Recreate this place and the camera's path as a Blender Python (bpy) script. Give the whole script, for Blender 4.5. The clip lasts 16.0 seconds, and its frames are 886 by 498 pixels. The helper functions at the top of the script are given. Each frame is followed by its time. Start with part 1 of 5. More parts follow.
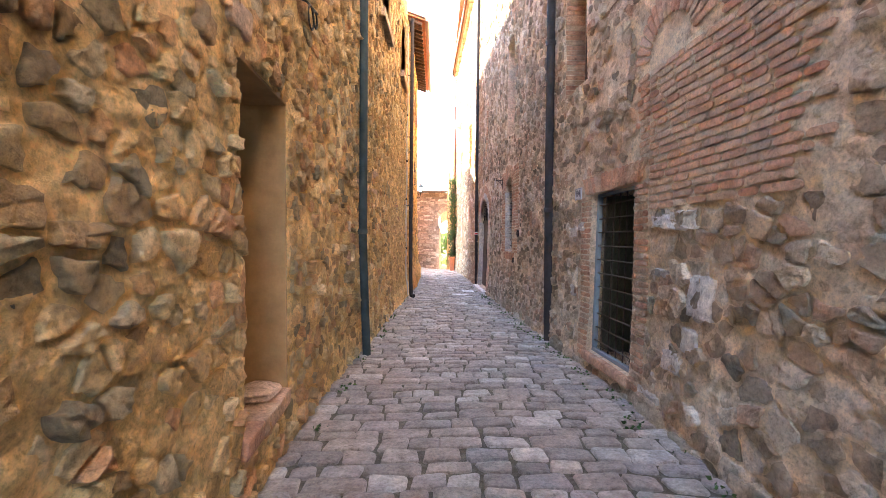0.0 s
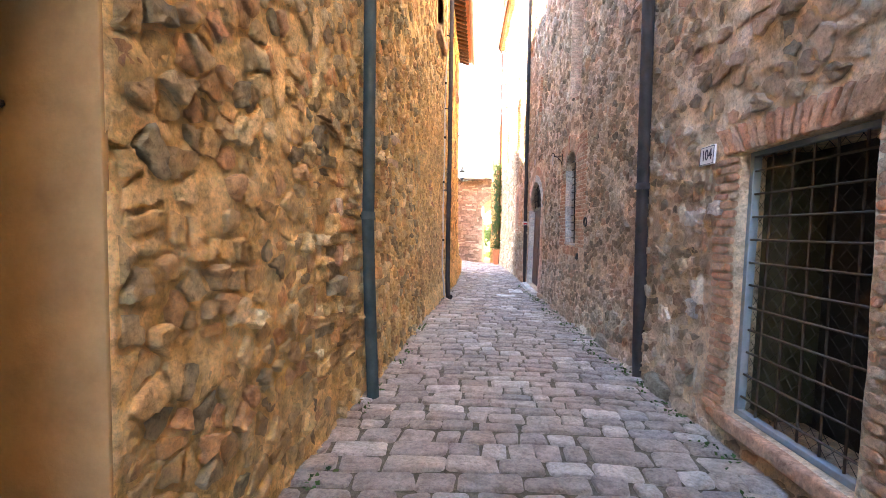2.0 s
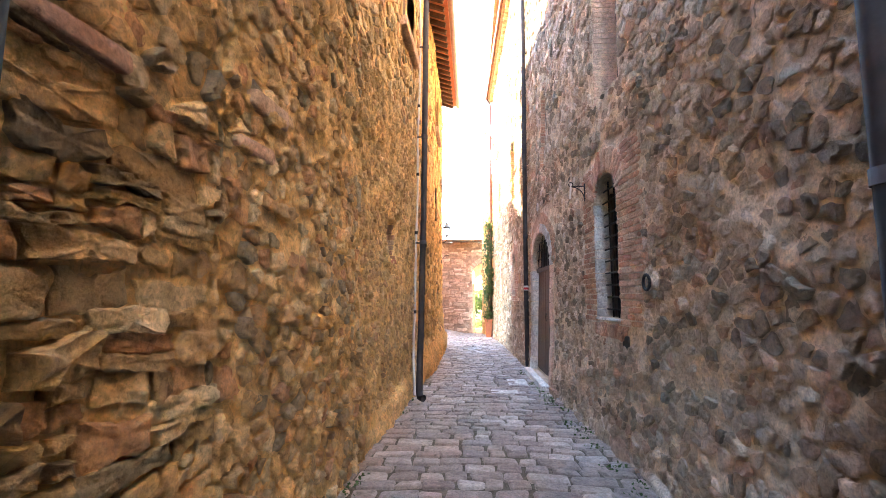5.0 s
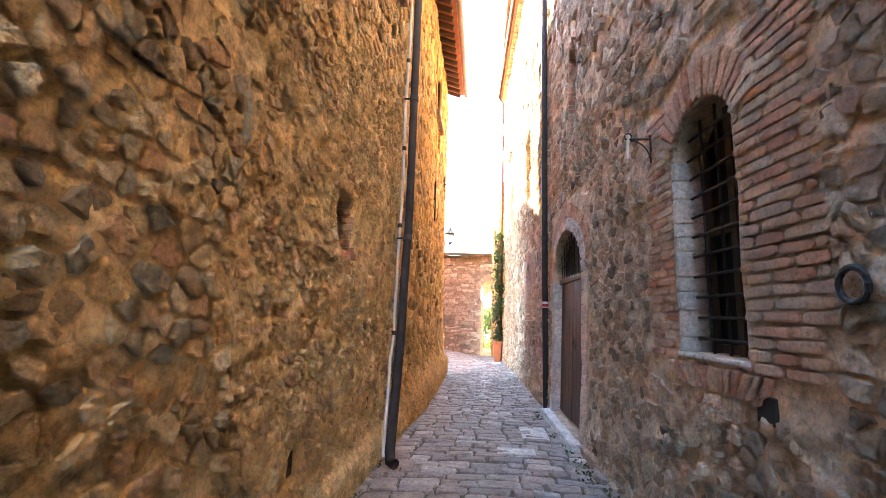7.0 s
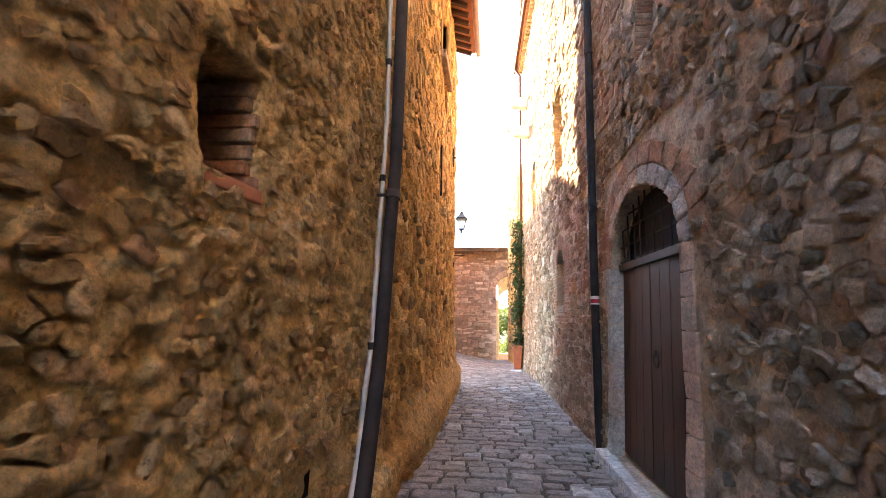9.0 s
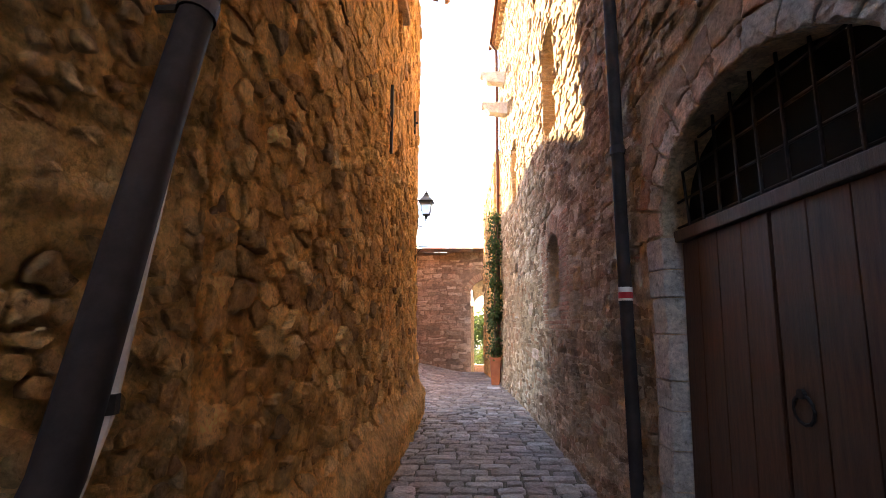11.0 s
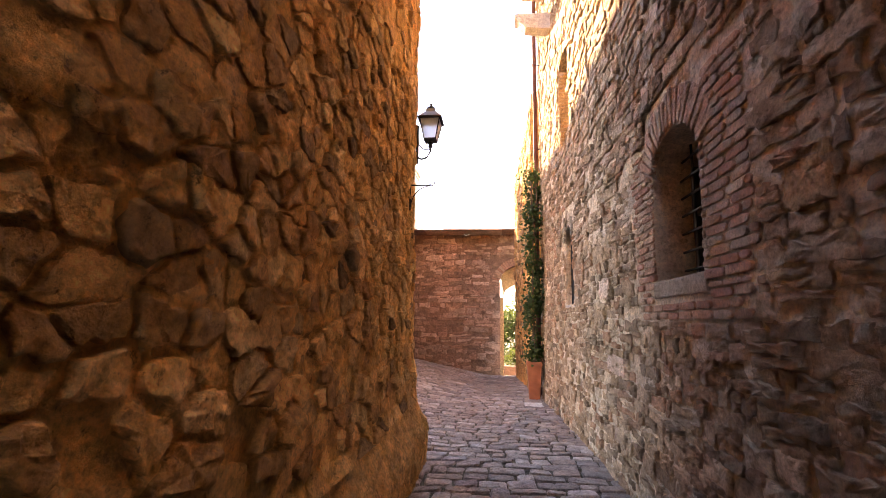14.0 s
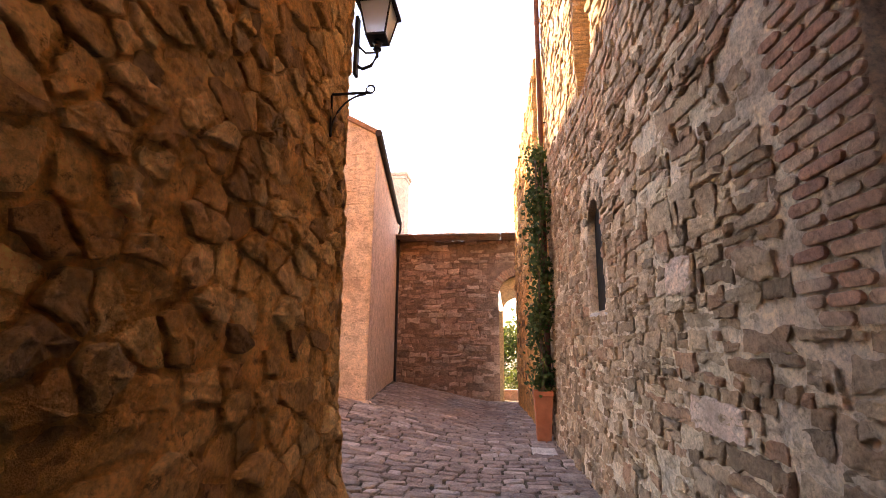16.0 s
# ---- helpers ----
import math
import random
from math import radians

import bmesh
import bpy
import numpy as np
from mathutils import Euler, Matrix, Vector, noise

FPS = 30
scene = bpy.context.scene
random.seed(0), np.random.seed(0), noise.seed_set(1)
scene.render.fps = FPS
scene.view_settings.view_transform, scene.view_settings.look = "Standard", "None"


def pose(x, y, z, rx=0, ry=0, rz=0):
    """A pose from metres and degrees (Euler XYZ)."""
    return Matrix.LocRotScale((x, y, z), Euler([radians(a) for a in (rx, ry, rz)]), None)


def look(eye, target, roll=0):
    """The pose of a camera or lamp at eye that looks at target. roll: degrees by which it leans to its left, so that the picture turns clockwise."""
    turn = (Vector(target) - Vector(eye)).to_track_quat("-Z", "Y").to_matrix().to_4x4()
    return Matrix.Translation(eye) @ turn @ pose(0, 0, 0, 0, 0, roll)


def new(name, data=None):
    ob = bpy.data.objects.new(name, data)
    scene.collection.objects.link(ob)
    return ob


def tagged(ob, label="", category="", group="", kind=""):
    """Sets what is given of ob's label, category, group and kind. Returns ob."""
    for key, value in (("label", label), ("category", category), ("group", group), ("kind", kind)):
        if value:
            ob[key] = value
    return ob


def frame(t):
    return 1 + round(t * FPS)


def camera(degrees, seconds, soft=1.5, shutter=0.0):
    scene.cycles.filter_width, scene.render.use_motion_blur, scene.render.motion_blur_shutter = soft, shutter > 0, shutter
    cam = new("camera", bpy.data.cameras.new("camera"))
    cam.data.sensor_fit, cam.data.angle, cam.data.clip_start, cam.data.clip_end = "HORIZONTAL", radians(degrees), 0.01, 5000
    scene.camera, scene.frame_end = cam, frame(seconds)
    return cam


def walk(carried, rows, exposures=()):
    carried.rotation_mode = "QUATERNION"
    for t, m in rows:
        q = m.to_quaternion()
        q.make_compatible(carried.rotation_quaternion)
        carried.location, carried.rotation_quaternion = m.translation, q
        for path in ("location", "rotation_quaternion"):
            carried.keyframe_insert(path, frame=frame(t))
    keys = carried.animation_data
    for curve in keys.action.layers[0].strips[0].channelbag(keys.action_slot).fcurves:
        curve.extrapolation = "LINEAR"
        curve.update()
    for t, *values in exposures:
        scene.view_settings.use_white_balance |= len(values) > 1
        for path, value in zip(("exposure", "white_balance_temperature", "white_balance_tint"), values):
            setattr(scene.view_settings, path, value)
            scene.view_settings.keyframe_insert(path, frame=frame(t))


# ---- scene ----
cam = camera(88.3, 16.0, soft=0.5)
METRES, EYE, TILT, LEAN, TURN = 16.0, 1.37, 0.0, 0.0, -0.9
SKY, SUN = 0.07, 2.4
EXPO = [(0.0, 6.1, 6500, 11), (2.0, 6.45, 6500, 11), (4.0, 6.35, 6450, 11), (7.0, 6.05, 6450, 12), (9.0, 5.45, 6750, 14), (11.5, 4.55, 7300, 21), (12.5, 4.45, 7650, 27), (14.5, 4.5, 8300, 34), (16.0, 4.1, 8400, 35)]
ROWS = [
    (0.0, 0.0, 0.0, 0.0, 0.01, -1.23, -0.54),
    (0.5, 0.0017, 0.0282, -0.0019, 3.57, -2.52, -0.85),
    (1.0, 0.0017, 0.0546, -0.0033, 5.01, -3.36, -0.74),
    (1.5, -0.002, 0.084, -0.0031, 6.64, -3.31, -0.52),
    (2.0, -0.0004, 0.1129, -0.0015, 5.42, -2.37, -0.86),
    (2.5, 0.002, 0.143, -0.0014, 3.06, -0.86, -0.28),
    (3.0, 0.0027, 0.1686, -0.0007, 3.21, 1.19, -0.25),
    (3.5, 0.0041, 0.1971, 0.0007, 3.29, 3.08, -0.62),
    (4.0, 0.0031, 0.2257, 0.0008, 3.81, 4.46, -0.58),
    (6.5, 0.0062, 0.385, -0.0025, 4.88, 7.65, -0.78),
    (7.0, 0.0078, 0.4142, -0.0016, 5.62, 8.23, -1.74),
    (7.5, 0.006, 0.4443, -0.0026, 6.06, 8.19, -1.62),
    (8.0, 0.0032, 0.4763, -0.0026, 7.57, 7.92, -1.47),
    (8.5, -0.0002, 0.5083, -0.0019, 8.11, 8.0, -1.64),
    (9.0, -0.0026, 0.5416, -0.0012, 7.19, 8.27, -1.22),
    (11.5, -0.002, 0.7047, -0.0036, 4.0, 9.47, -0.62),
    (12.0, -0.0021, 0.7373, -0.0051, 4.67, 9.46, -0.76),
    (12.5, -0.0056, 0.7701, -0.0056, 4.92, 9.46, -0.35),
    (13.0, -0.0064, 0.8028, -0.0069, 6.43, 9.03, -0.84),
    (13.5, -0.0063, 0.8345, -0.007, 7.3, 9.08, -1.24),
    (14.0, -0.0073, 0.8663, -0.0068, 7.57, 8.9, -0.87),
    (14.5, -0.006, 0.8974, -0.0055, 6.57, 8.81, -0.72),
    (15.0, -0.0053, 0.9297, -0.0066, 5.53, 9.62, -0.27),
    (15.5, -0.0046, 0.9634, -0.0071, 6.24, 10.57, -0.59),
    (16.0, -0.0058, 0.9981, -0.0084, 7.59, 11.15, -0.54),
]
walk(cam, [(t, pose(0, 0, EYE, TILT, LEAN, TURN) @ pose(METRES * x, METRES * y, METRES * z, 90 + pitch, roll, yaw)) for t, x, y, z, yaw, pitch, roll in ROWS],
     exposures=EXPO)

# ---------------------------------------------------------------- world and sun
TO_SUN = Vector((-1.0, 1.7, 0.70)).normalized()
world = bpy.data.worlds.new("world")
scene.world = world
world.use_nodes = True
wn = world.node_tree
sky = wn.nodes.new("ShaderNodeTexSky")
sky.sky_type = "NISHITA"
sky.sun_disc = False
sky.sun_elevation = math.asin(TO_SUN.z)
sky.sun_rotation = math.atan2(TO_SUN.x, TO_SUN.y)
sky.dust_density = 0.0
wn.links.new(sky.outputs[0], wn.nodes["Background"].inputs[0])
wn.nodes["Background"].inputs[1].default_value = SKY
sun = new("sun", bpy.data.lights.new("sun", "SUN"))
sun.data.energy, sun.data.angle, sun.data.color = SUN, radians(0.5), (1.0, 0.78, 0.47)
sun.matrix_world = look(TO_SUN * 80, (0, 0, 0))


# ---------------------------------------------------------------- materials
def material(name, rough=0.8, metal=0.0, spec=0.3):
    m = bpy.data.materials.new(name)
    m.use_nodes = True
    b = m.node_tree.nodes["Principled BSDF"]
    b.inputs["Roughness"].default_value = rough
    b.inputs["Metallic"].default_value = metal
    b.inputs["Specular IOR Level"].default_value = spec
    return m, m.node_tree, b


def nz(nt, scale, detail=4, rough=0.6, stretch=None):
    tc = nt.nodes.new("ShaderNodeTexCoord")
    n = nt.nodes.new("ShaderNodeTexNoise")
    n.inputs["Scale"].default_value = scale
    n.inputs["Detail"].default_value = detail
    n.inputs["Roughness"].default_value = rough
    if stretch:
        mp = nt.nodes.new("ShaderNodeMapping")
        mp.inputs["Scale"].default_value = stretch
        nt.links.new(tc.outputs["Object"], mp.inputs[0])
        nt.links.new(mp.outputs[0], n.inputs[0])
    else:
        nt.links.new(tc.outputs["Object"], n.inputs[0])
    return n.outputs[0]


def ramp(nt, fac, stops, mode="LINEAR"):
    r = nt.nodes.new("ShaderNodeValToRGB")
    r.color_ramp.interpolation = mode
    e = r.color_ramp.elements
    while len(e) < len(stops):
        e.new(0.5)
    for el, (p, c) in zip(e, stops):
        el.position, el.color = p, (*c, 1)
    nt.links.new(fac, r.inputs[0])
    return r.outputs[0]


def mix(nt, kind, fac, a, b):
    n = nt.nodes.new("ShaderNodeMix")
    n.data_type, n.blend_type = "RGBA", kind
    for sock, v in ((n.inputs[0], fac), (n.inputs[6], a), (n.inputs[7], b)):
        if isinstance(v, (int, float)):
            sock.default_value = v
        elif isinstance(v, tuple):
            sock.default_value = (*v, 1)
        else:
            nt.links.new(v, sock)
    return n.outputs[2]


def bump(nt, b, layers):
    last = None
    for h, dist, strength in layers:
        n = nt.nodes.new("ShaderNodeBump")
        n.inputs["Distance"].default_value = dist
        n.inputs["Strength"].default_value = strength
        nt.links.new(h, n.inputs["Height"])
        if last:
            nt.links.new(last, n.inputs["Normal"])
        last = n.outputs[0]
    nt.links.new(last, b.inputs["Normal"])


def piece_random(nt):
    g = nt.nodes.new("ShaderNodeNewGeometry")
    o = nt.nodes.new("ShaderNodeObjectInfo")
    a = nt.nodes.new("ShaderNodeMath")
    a.operation = "ADD"
    nt.links.new(g.outputs["Random Per Island"], a.inputs[0])
    nt.links.new(o.outputs["Random"], a.inputs[1])
    f = nt.nodes.new("ShaderNodeMath")
    f.operation = "FRACT"
    nt.links.new(a.outputs[0], f.inputs[0])
    return f.outputs[0]


def stony(name, palette, stain=(0.10, 0.085, 0.06), stain_amount=0.5, rough=0.9, grain=(0.012, 0.9), pit_shade=0.5, chips=None, facet=0.4):
    """Stone, brick, mortar or sett: a colour per piece, blotches, grain, hollows with crevice shade put into the
    colour, and small chips of stone where given.
    """
    m, nt, b = material(name, rough)
    n = len(palette)
    if n > 1:
        base = ramp(nt, piece_random(nt), [(i / (n - 1) * 0.98, c) for i, c in enumerate(palette)])
    else:
        base = ramp(nt, nz(nt, 3.0, 4), [(0.3, tuple(c * 0.85 for c in palette[0])), (0.7, tuple(c * 1.12 for c in palette[0]))])
    layers = []
    if chips:
        tc = nt.nodes.new("ShaderNodeTexCoord")
        warp = nt.nodes.new("ShaderNodeMapping")
        warp.inputs["Scale"].default_value = (13.0, 13.0, 20.0)
        nt.links.new(tc.outputs["Object"], warp.inputs[0])
        no = nt.nodes.new("ShaderNodeTexNoise")
        no.inputs["Scale"].default_value = 14.0
        no.inputs["Detail"].default_value = 5.0
        nt.links.new(tc.outputs["Object"], no.inputs[0])
        off = nt.nodes.new("ShaderNodeVectorMath")
        off.operation = "MULTIPLY_ADD"
        off.inputs[1].default_value = (1.5, 1.5, 1.5)
        nt.links.new(no.outputs[1], off.inputs[0])
        nt.links.new(warp.outputs[0], off.inputs[2])
        vo = nt.nodes.new("ShaderNodeTexVoronoi")
        vo.inputs["Scale"].default_value = 1.0
        nt.links.new(off.outputs[0], vo.inputs[0])
        sep = nt.nodes.new("ShaderNodeSeparateColor")
        nt.links.new(vo.outputs["Color"], sep.inputs[0])
        chip = ramp(nt, sep.outputs[0], [(i / (len(chips) - 1), c) for i, c in enumerate(chips)])
        edge = ramp(nt, vo.outputs["Distance"], [(0.38, (1, 1, 1)), (0.56, (0, 0, 0))])
        some = ramp(nt, sep.outputs[1], [(0.2, (0, 0, 0)), (0.4, (0.6, 0.6, 0.6)), (1.0, (1, 1, 1))])
        chip_h = mix(nt, "MULTIPLY", 1.0, edge, some)
        base = mix(nt, "MIX", chip_h, base, chip)
        layers.append((chip_h, 0.03, 1.0))
    base = mix(nt, "MULTIPLY", 0.6, base, ramp(nt, nz(nt, 6.0, 6, 0.7), [(0.3, (0.46, 0.42, 0.37)), (0.48, (1.08, 1.08, 1.08)), (0.7, (1.6, 1.57, 1.5))]))
    tf = nt.nodes.new("ShaderNodeTexCoord")
    wn_ = nt.nodes.new("ShaderNodeTexNoise")
    wn_.inputs["Scale"].default_value = 22.0
    wn_.inputs["Detail"].default_value = 5.0
    nt.links.new(tf.outputs["Object"], wn_.inputs[0])
    vm = nt.nodes.new("ShaderNodeVectorMath")
    vm.operation = "MULTIPLY_ADD"
    nt.links.new(wn_.outputs[1], vm.inputs[0])
    vm.inputs[1].default_value = (0.07, 0.07, 0.07)
    nt.links.new(tf.outputs["Object"], vm.inputs[2])
    mf = nt.nodes.new("ShaderNodeMapping")
    mf.inputs["Scale"].default_value = (20, 20, 34)
    nt.links.new(vm.outputs[0], mf.inputs[0])
    vf = nt.nodes.new("ShaderNodeTexVoronoi")
    vf.inputs["Scale"].default_value = 1.0
    nt.links.new(mf.outputs[0], vf.inputs[0])
    sf = nt.nodes.new("ShaderNodeSeparateColor")
    nt.links.new(vf.outputs["Color"], sf.inputs[0])
    base = mix(nt, "MULTIPLY", facet, base, ramp(nt, sf.outputs[0], [(0.0, (0.5, 0.47, 0.43)), (0.5, (1.0, 1.0, 1.0)), (1.0, (1.4, 1.38, 1.33))]))
    layers.append((sf.outputs[0], 0.014, min(1.0, facet * 1.6)))
    # Grain and hollows tinted dark, tops pale: crevice shade put into the colour.
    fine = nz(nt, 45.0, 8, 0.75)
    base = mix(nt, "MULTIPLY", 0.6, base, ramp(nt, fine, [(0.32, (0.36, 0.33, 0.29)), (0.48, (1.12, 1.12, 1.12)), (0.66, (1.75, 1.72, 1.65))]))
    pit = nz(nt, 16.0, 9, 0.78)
    base = mix(nt, "MULTIPLY", pit_shade, base, ramp(nt, pit, [(0.36, (0.16, 0.13, 0.10)), (0.43, (1.0, 1.0, 1.0))]))
    st = ramp(nt, nz(nt, 1.6, 5, 0.65), [(0.5, (0, 0, 0)), (0.72, (stain_amount,) * 3)])
    base = mix(nt, "MIX", st, base, stain)
    nt.links.new(base, b.inputs["Base Color"])
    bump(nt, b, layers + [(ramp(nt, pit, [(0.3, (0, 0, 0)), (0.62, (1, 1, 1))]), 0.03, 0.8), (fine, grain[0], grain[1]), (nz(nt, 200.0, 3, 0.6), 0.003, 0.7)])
    return m


def plain(name, colour, rough=0.6, metal=0.0, vary=0.25, scale=12.0, spec=0.3, bmp=0.002, stretch=None):
    """Paint, metal, wood or plaster of one colour with wear at two scales."""
    m, nt, b = material(name, rough, metal, spec)
    lo, hi = tuple(c * (1 - vary) for c in colour), tuple(min(1, c * (1 + vary)) for c in colour)
    base = ramp(nt, nz(nt, scale, 6, 0.65, stretch), [(0.3, lo), (0.7, hi)])
    base = mix(nt, "MULTIPLY", 0.4, base, ramp(nt, nz(nt, scale * 0.2, 3, 0.6), [(0.3, (0.7, 0.68, 0.65)), (0.65, (1.1, 1.1, 1.1))]))
    nt.links.new(base, b.inputs["Base Color"])
    bump(nt, b, [(nz(nt, scale * 5, 5, 0.7, stretch), bmp, 0.7)])
    return m


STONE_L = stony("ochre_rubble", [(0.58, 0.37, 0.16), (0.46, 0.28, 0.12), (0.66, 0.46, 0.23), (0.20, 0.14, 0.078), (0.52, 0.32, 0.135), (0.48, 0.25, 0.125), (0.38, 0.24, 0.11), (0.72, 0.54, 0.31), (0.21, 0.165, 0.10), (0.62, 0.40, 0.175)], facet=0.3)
PATCH_L = stony("ochre_chips", [(0.56, 0.355, 0.16), (0.44, 0.275, 0.12), (0.66, 0.45, 0.22), (0.32, 0.20, 0.095), (0.60, 0.39, 0.175), (0.46, 0.26, 0.13), (0.70, 0.50, 0.27)], pit_shade=0.6, facet=0.3)
MORTAR_L = stony("ochre_mortar", [(0.70, 0.465, 0.21)], (0.42, 0.26, 0.105), 0.4, grain=(0.014, 0.9), pit_shade=0.35, chips=[(0.56, 0.35, 0.145), (0.74, 0.53, 0.28), (0.44, 0.265, 0.11), (0.66, 0.44, 0.195)], facet=0.1)
STONE_LF = stony("brown_rubble", [(0.66, 0.37, 0.13), (0.78, 0.48, 0.19), (0.32, 0.175, 0.068), (0.56, 0.305, 0.105), (0.82, 0.55, 0.25), (0.19, 0.115, 0.055), (0.70, 0.40, 0.145), (0.46, 0.25, 0.09), (0.78, 0.50, 0.21)], (0.25, 0.14, 0.05), 0.45, pit_shade=0.8, facet=0.35)
MORTAR_LF = stony("brown_mortar", [(0.66, 0.37, 0.13)], (0.30, 0.16, 0.055), 0.55, grain=(0.018, 1.0), pit_shade=0.75, chips=[(0.58, 0.315, 0.11), (0.74, 0.46, 0.18), (0.32, 0.17, 0.065), (0.66, 0.38, 0.14)], facet=0.12)
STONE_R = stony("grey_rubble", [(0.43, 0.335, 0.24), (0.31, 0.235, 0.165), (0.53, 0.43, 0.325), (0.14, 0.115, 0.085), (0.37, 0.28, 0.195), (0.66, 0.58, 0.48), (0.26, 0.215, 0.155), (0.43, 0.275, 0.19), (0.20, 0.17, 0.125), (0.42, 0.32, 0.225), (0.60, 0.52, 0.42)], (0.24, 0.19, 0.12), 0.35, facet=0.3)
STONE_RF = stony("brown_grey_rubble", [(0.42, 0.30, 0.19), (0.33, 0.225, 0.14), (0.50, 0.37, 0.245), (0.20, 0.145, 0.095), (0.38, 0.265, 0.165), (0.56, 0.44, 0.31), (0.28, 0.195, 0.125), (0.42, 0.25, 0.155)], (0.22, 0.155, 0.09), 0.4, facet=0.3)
MORTAR_R = stony("grey_mortar", [(0.62, 0.505, 0.37)], (0.40, 0.31, 0.20), 0.45, grain=(0.014, 0.9), pit_shade=0.4, chips=[(0.50, 0.39, 0.28), (0.66, 0.55, 0.42), (0.38, 0.285, 0.19), (0.57, 0.455, 0.33)], facet=0.12)
BRICK = stony("old_brick", [(0.44, 0.24, 0.15), (0.50, 0.32, 0.21), (0.38, 0.19, 0.12), (0.48, 0.36, 0.25), (0.42, 0.27, 0.18)], (0.24, 0.17, 0.12), 0.4, grain=(0.008, 0.7), facet=0.3)
BRICK_Y = stony("yellow_brick", [(0.50, 0.34, 0.17), (0.56, 0.40, 0.22), (0.45, 0.28, 0.14)], (0.28, 0.19, 0.10), 0.3, grain=(0.006, 0.6), facet=0.3)
SETT = stony("paving_setts", [(0.30, 0.24, 0.205), (0.235, 0.185, 0.16), (0.36, 0.29, 0.245), (0.27, 0.205, 0.17), (0.24, 0.20, 0.185), (0.44, 0.38, 0.34), (0.285, 0.22, 0.18), (0.20, 0.165, 0.15)], (0.24, 0.18, 0.14), 0.4, rough=0.66, grain=(0.008, 0.7), pit_shade=0.45, facet=0.3)
JOINT = stony("joint_earth", [(0.105, 0.085, 0.06)], (0.07, 0.07, 0.035), 0.6)
STONE_P = stony("pink_ashlar", [(0.58, 0.42, 0.32), (0.62, 0.47, 0.37), (0.54, 0.38, 0.29)], (0.36, 0.25, 0.18), 0.4, grain=(0.008, 0.6), facet=0.3)
STONE_E = stony("red_rubble", [(0.36, 0.215, 0.15), (0.46, 0.30, 0.215), (0.25, 0.145, 0.10), (0.55, 0.39, 0.29), (0.19, 0.12, 0.085), (0.40, 0.235, 0.16)], (0.15, 0.095, 0.065), 0.45, facet=0.15)
MORTAR_E = stony("red_mortar", [(0.26, 0.16, 0.11)], (0.13, 0.08, 0.055), 0.5, facet=0.15)
JAMB_W = stony("pale_limestone", [(0.50, 0.47, 0.43), (0.45, 0.43, 0.41), (0.55, 0.51, 0.46)], (0.34, 0.31, 0.27), 0.4, grain=(0.006, 0.6), facet=0.3)
SLAB = stony("worn_marble", [(0.58, 0.55, 0.51)], (0.40, 0.36, 0.31), 0.4, rough=0.6, grain=(0.004, 0.5), facet=0.3)
PLASTER = plain("tan_plaster", (0.30, 0.185, 0.085), 0.9, vary=0.25, scale=5, bmp=0.004)
WOOD = plain("brown_door_wood", (0.075, 0.036, 0.018), 0.6, vary=0.35, scale=9, stretch=(6, 6, 0.5))
WOOD_D = plain("dark_wood", (0.07, 0.045, 0.03), 0.6, vary=0.4, scale=9, stretch=(6, 6, 0.5))
WOOD_G = plain("green_door_paint", (0.06, 0.06, 0.032), 0.6, vary=0.3, scale=9)
FRAME_G = plain("olive_frame_paint", (0.22, 0.17, 0.075), 0.7, vary=0.2, scale=6)
PIPE_D = plain("dark_painted_pipe", (0.035, 0.028, 0.028), 0.75, 0.0, vary=0.35, scale=6, spec=0.08)
PIPE_G = plain("green_grey_pipe", (0.030, 0.037, 0.037), 0.75, 0.0, vary=0.35, scale=6, spec=0.08)
PIPE_R = plain("brown_copper_pipe", (0.11, 0.045, 0.032), 0.6, 0.0, vary=0.3, scale=6, spec=0.08)
IRON = plain("black_iron", (0.03, 0.026, 0.024), 0.6, 0.5, vary=0.4, scale=20)
RUST = plain("rusty_iron", (0.06, 0.04, 0.028), 0.75, 0.2, vary=0.4, scale=25)
STEEL = plain("blue_grey_frame", (0.20, 0.23, 0.26), 0.5, 0.2, vary=0.2, scale=8)
# Near-black sheet colour; stands for the unlit depth of openings.
DARK = plain("unlit_depth_board", (0.025, 0.022, 0.018), 0.9)
CONDUIT = plain("pale_conduit", (0.55, 0.50, 0.46), 0.5, vary=0.15)
TERRA = plain("terracotta", (0.42, 0.16, 0.085), 0.8, vary=0.2, scale=8)
TILE = stony("roof_tile", [(0.40, 0.22, 0.13), (0.34, 0.17, 0.10), (0.46, 0.29, 0.18)], (0.20, 0.14, 0.09), 0.4, facet=0.3)
PINK = plain("faded_gutter", (0.36, 0.23, 0.20), 0.5, 0.2, vary=0.15)
ENAMEL = plain("white_enamel", (0.72, 0.74, 0.78), 0.25, vary=0.05, spec=0.5, bmp=0.0005)
NAVY = plain("navy_enamel", (0.015, 0.02, 0.06), 0.3, vary=0.1)
RED = plain("red_band", (0.55, 0.04, 0.05), 0.5, vary=0.1)
WHITE = plain("white_band", (0.75, 0.74, 0.72), 0.5, vary=0.1)
BARK = stony("bark", [(0.12, 0.085, 0.055)], (0.06, 0.05, 0.035), 0.5)
m, nt, b = material("opal_glass", 0.35)
b.inputs["Base Color"].default_value = (0.85, 0.87, 0.86, 1)
b.inputs["Transmission Weight"].default_value = 0.5
GLASS_O = m
# Opaque pane; the darkness of the room behind is put into its colour.
m, nt, b = material("unlit_room_glass", 0.5, spec=0.05)
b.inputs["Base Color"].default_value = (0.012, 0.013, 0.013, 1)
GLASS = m


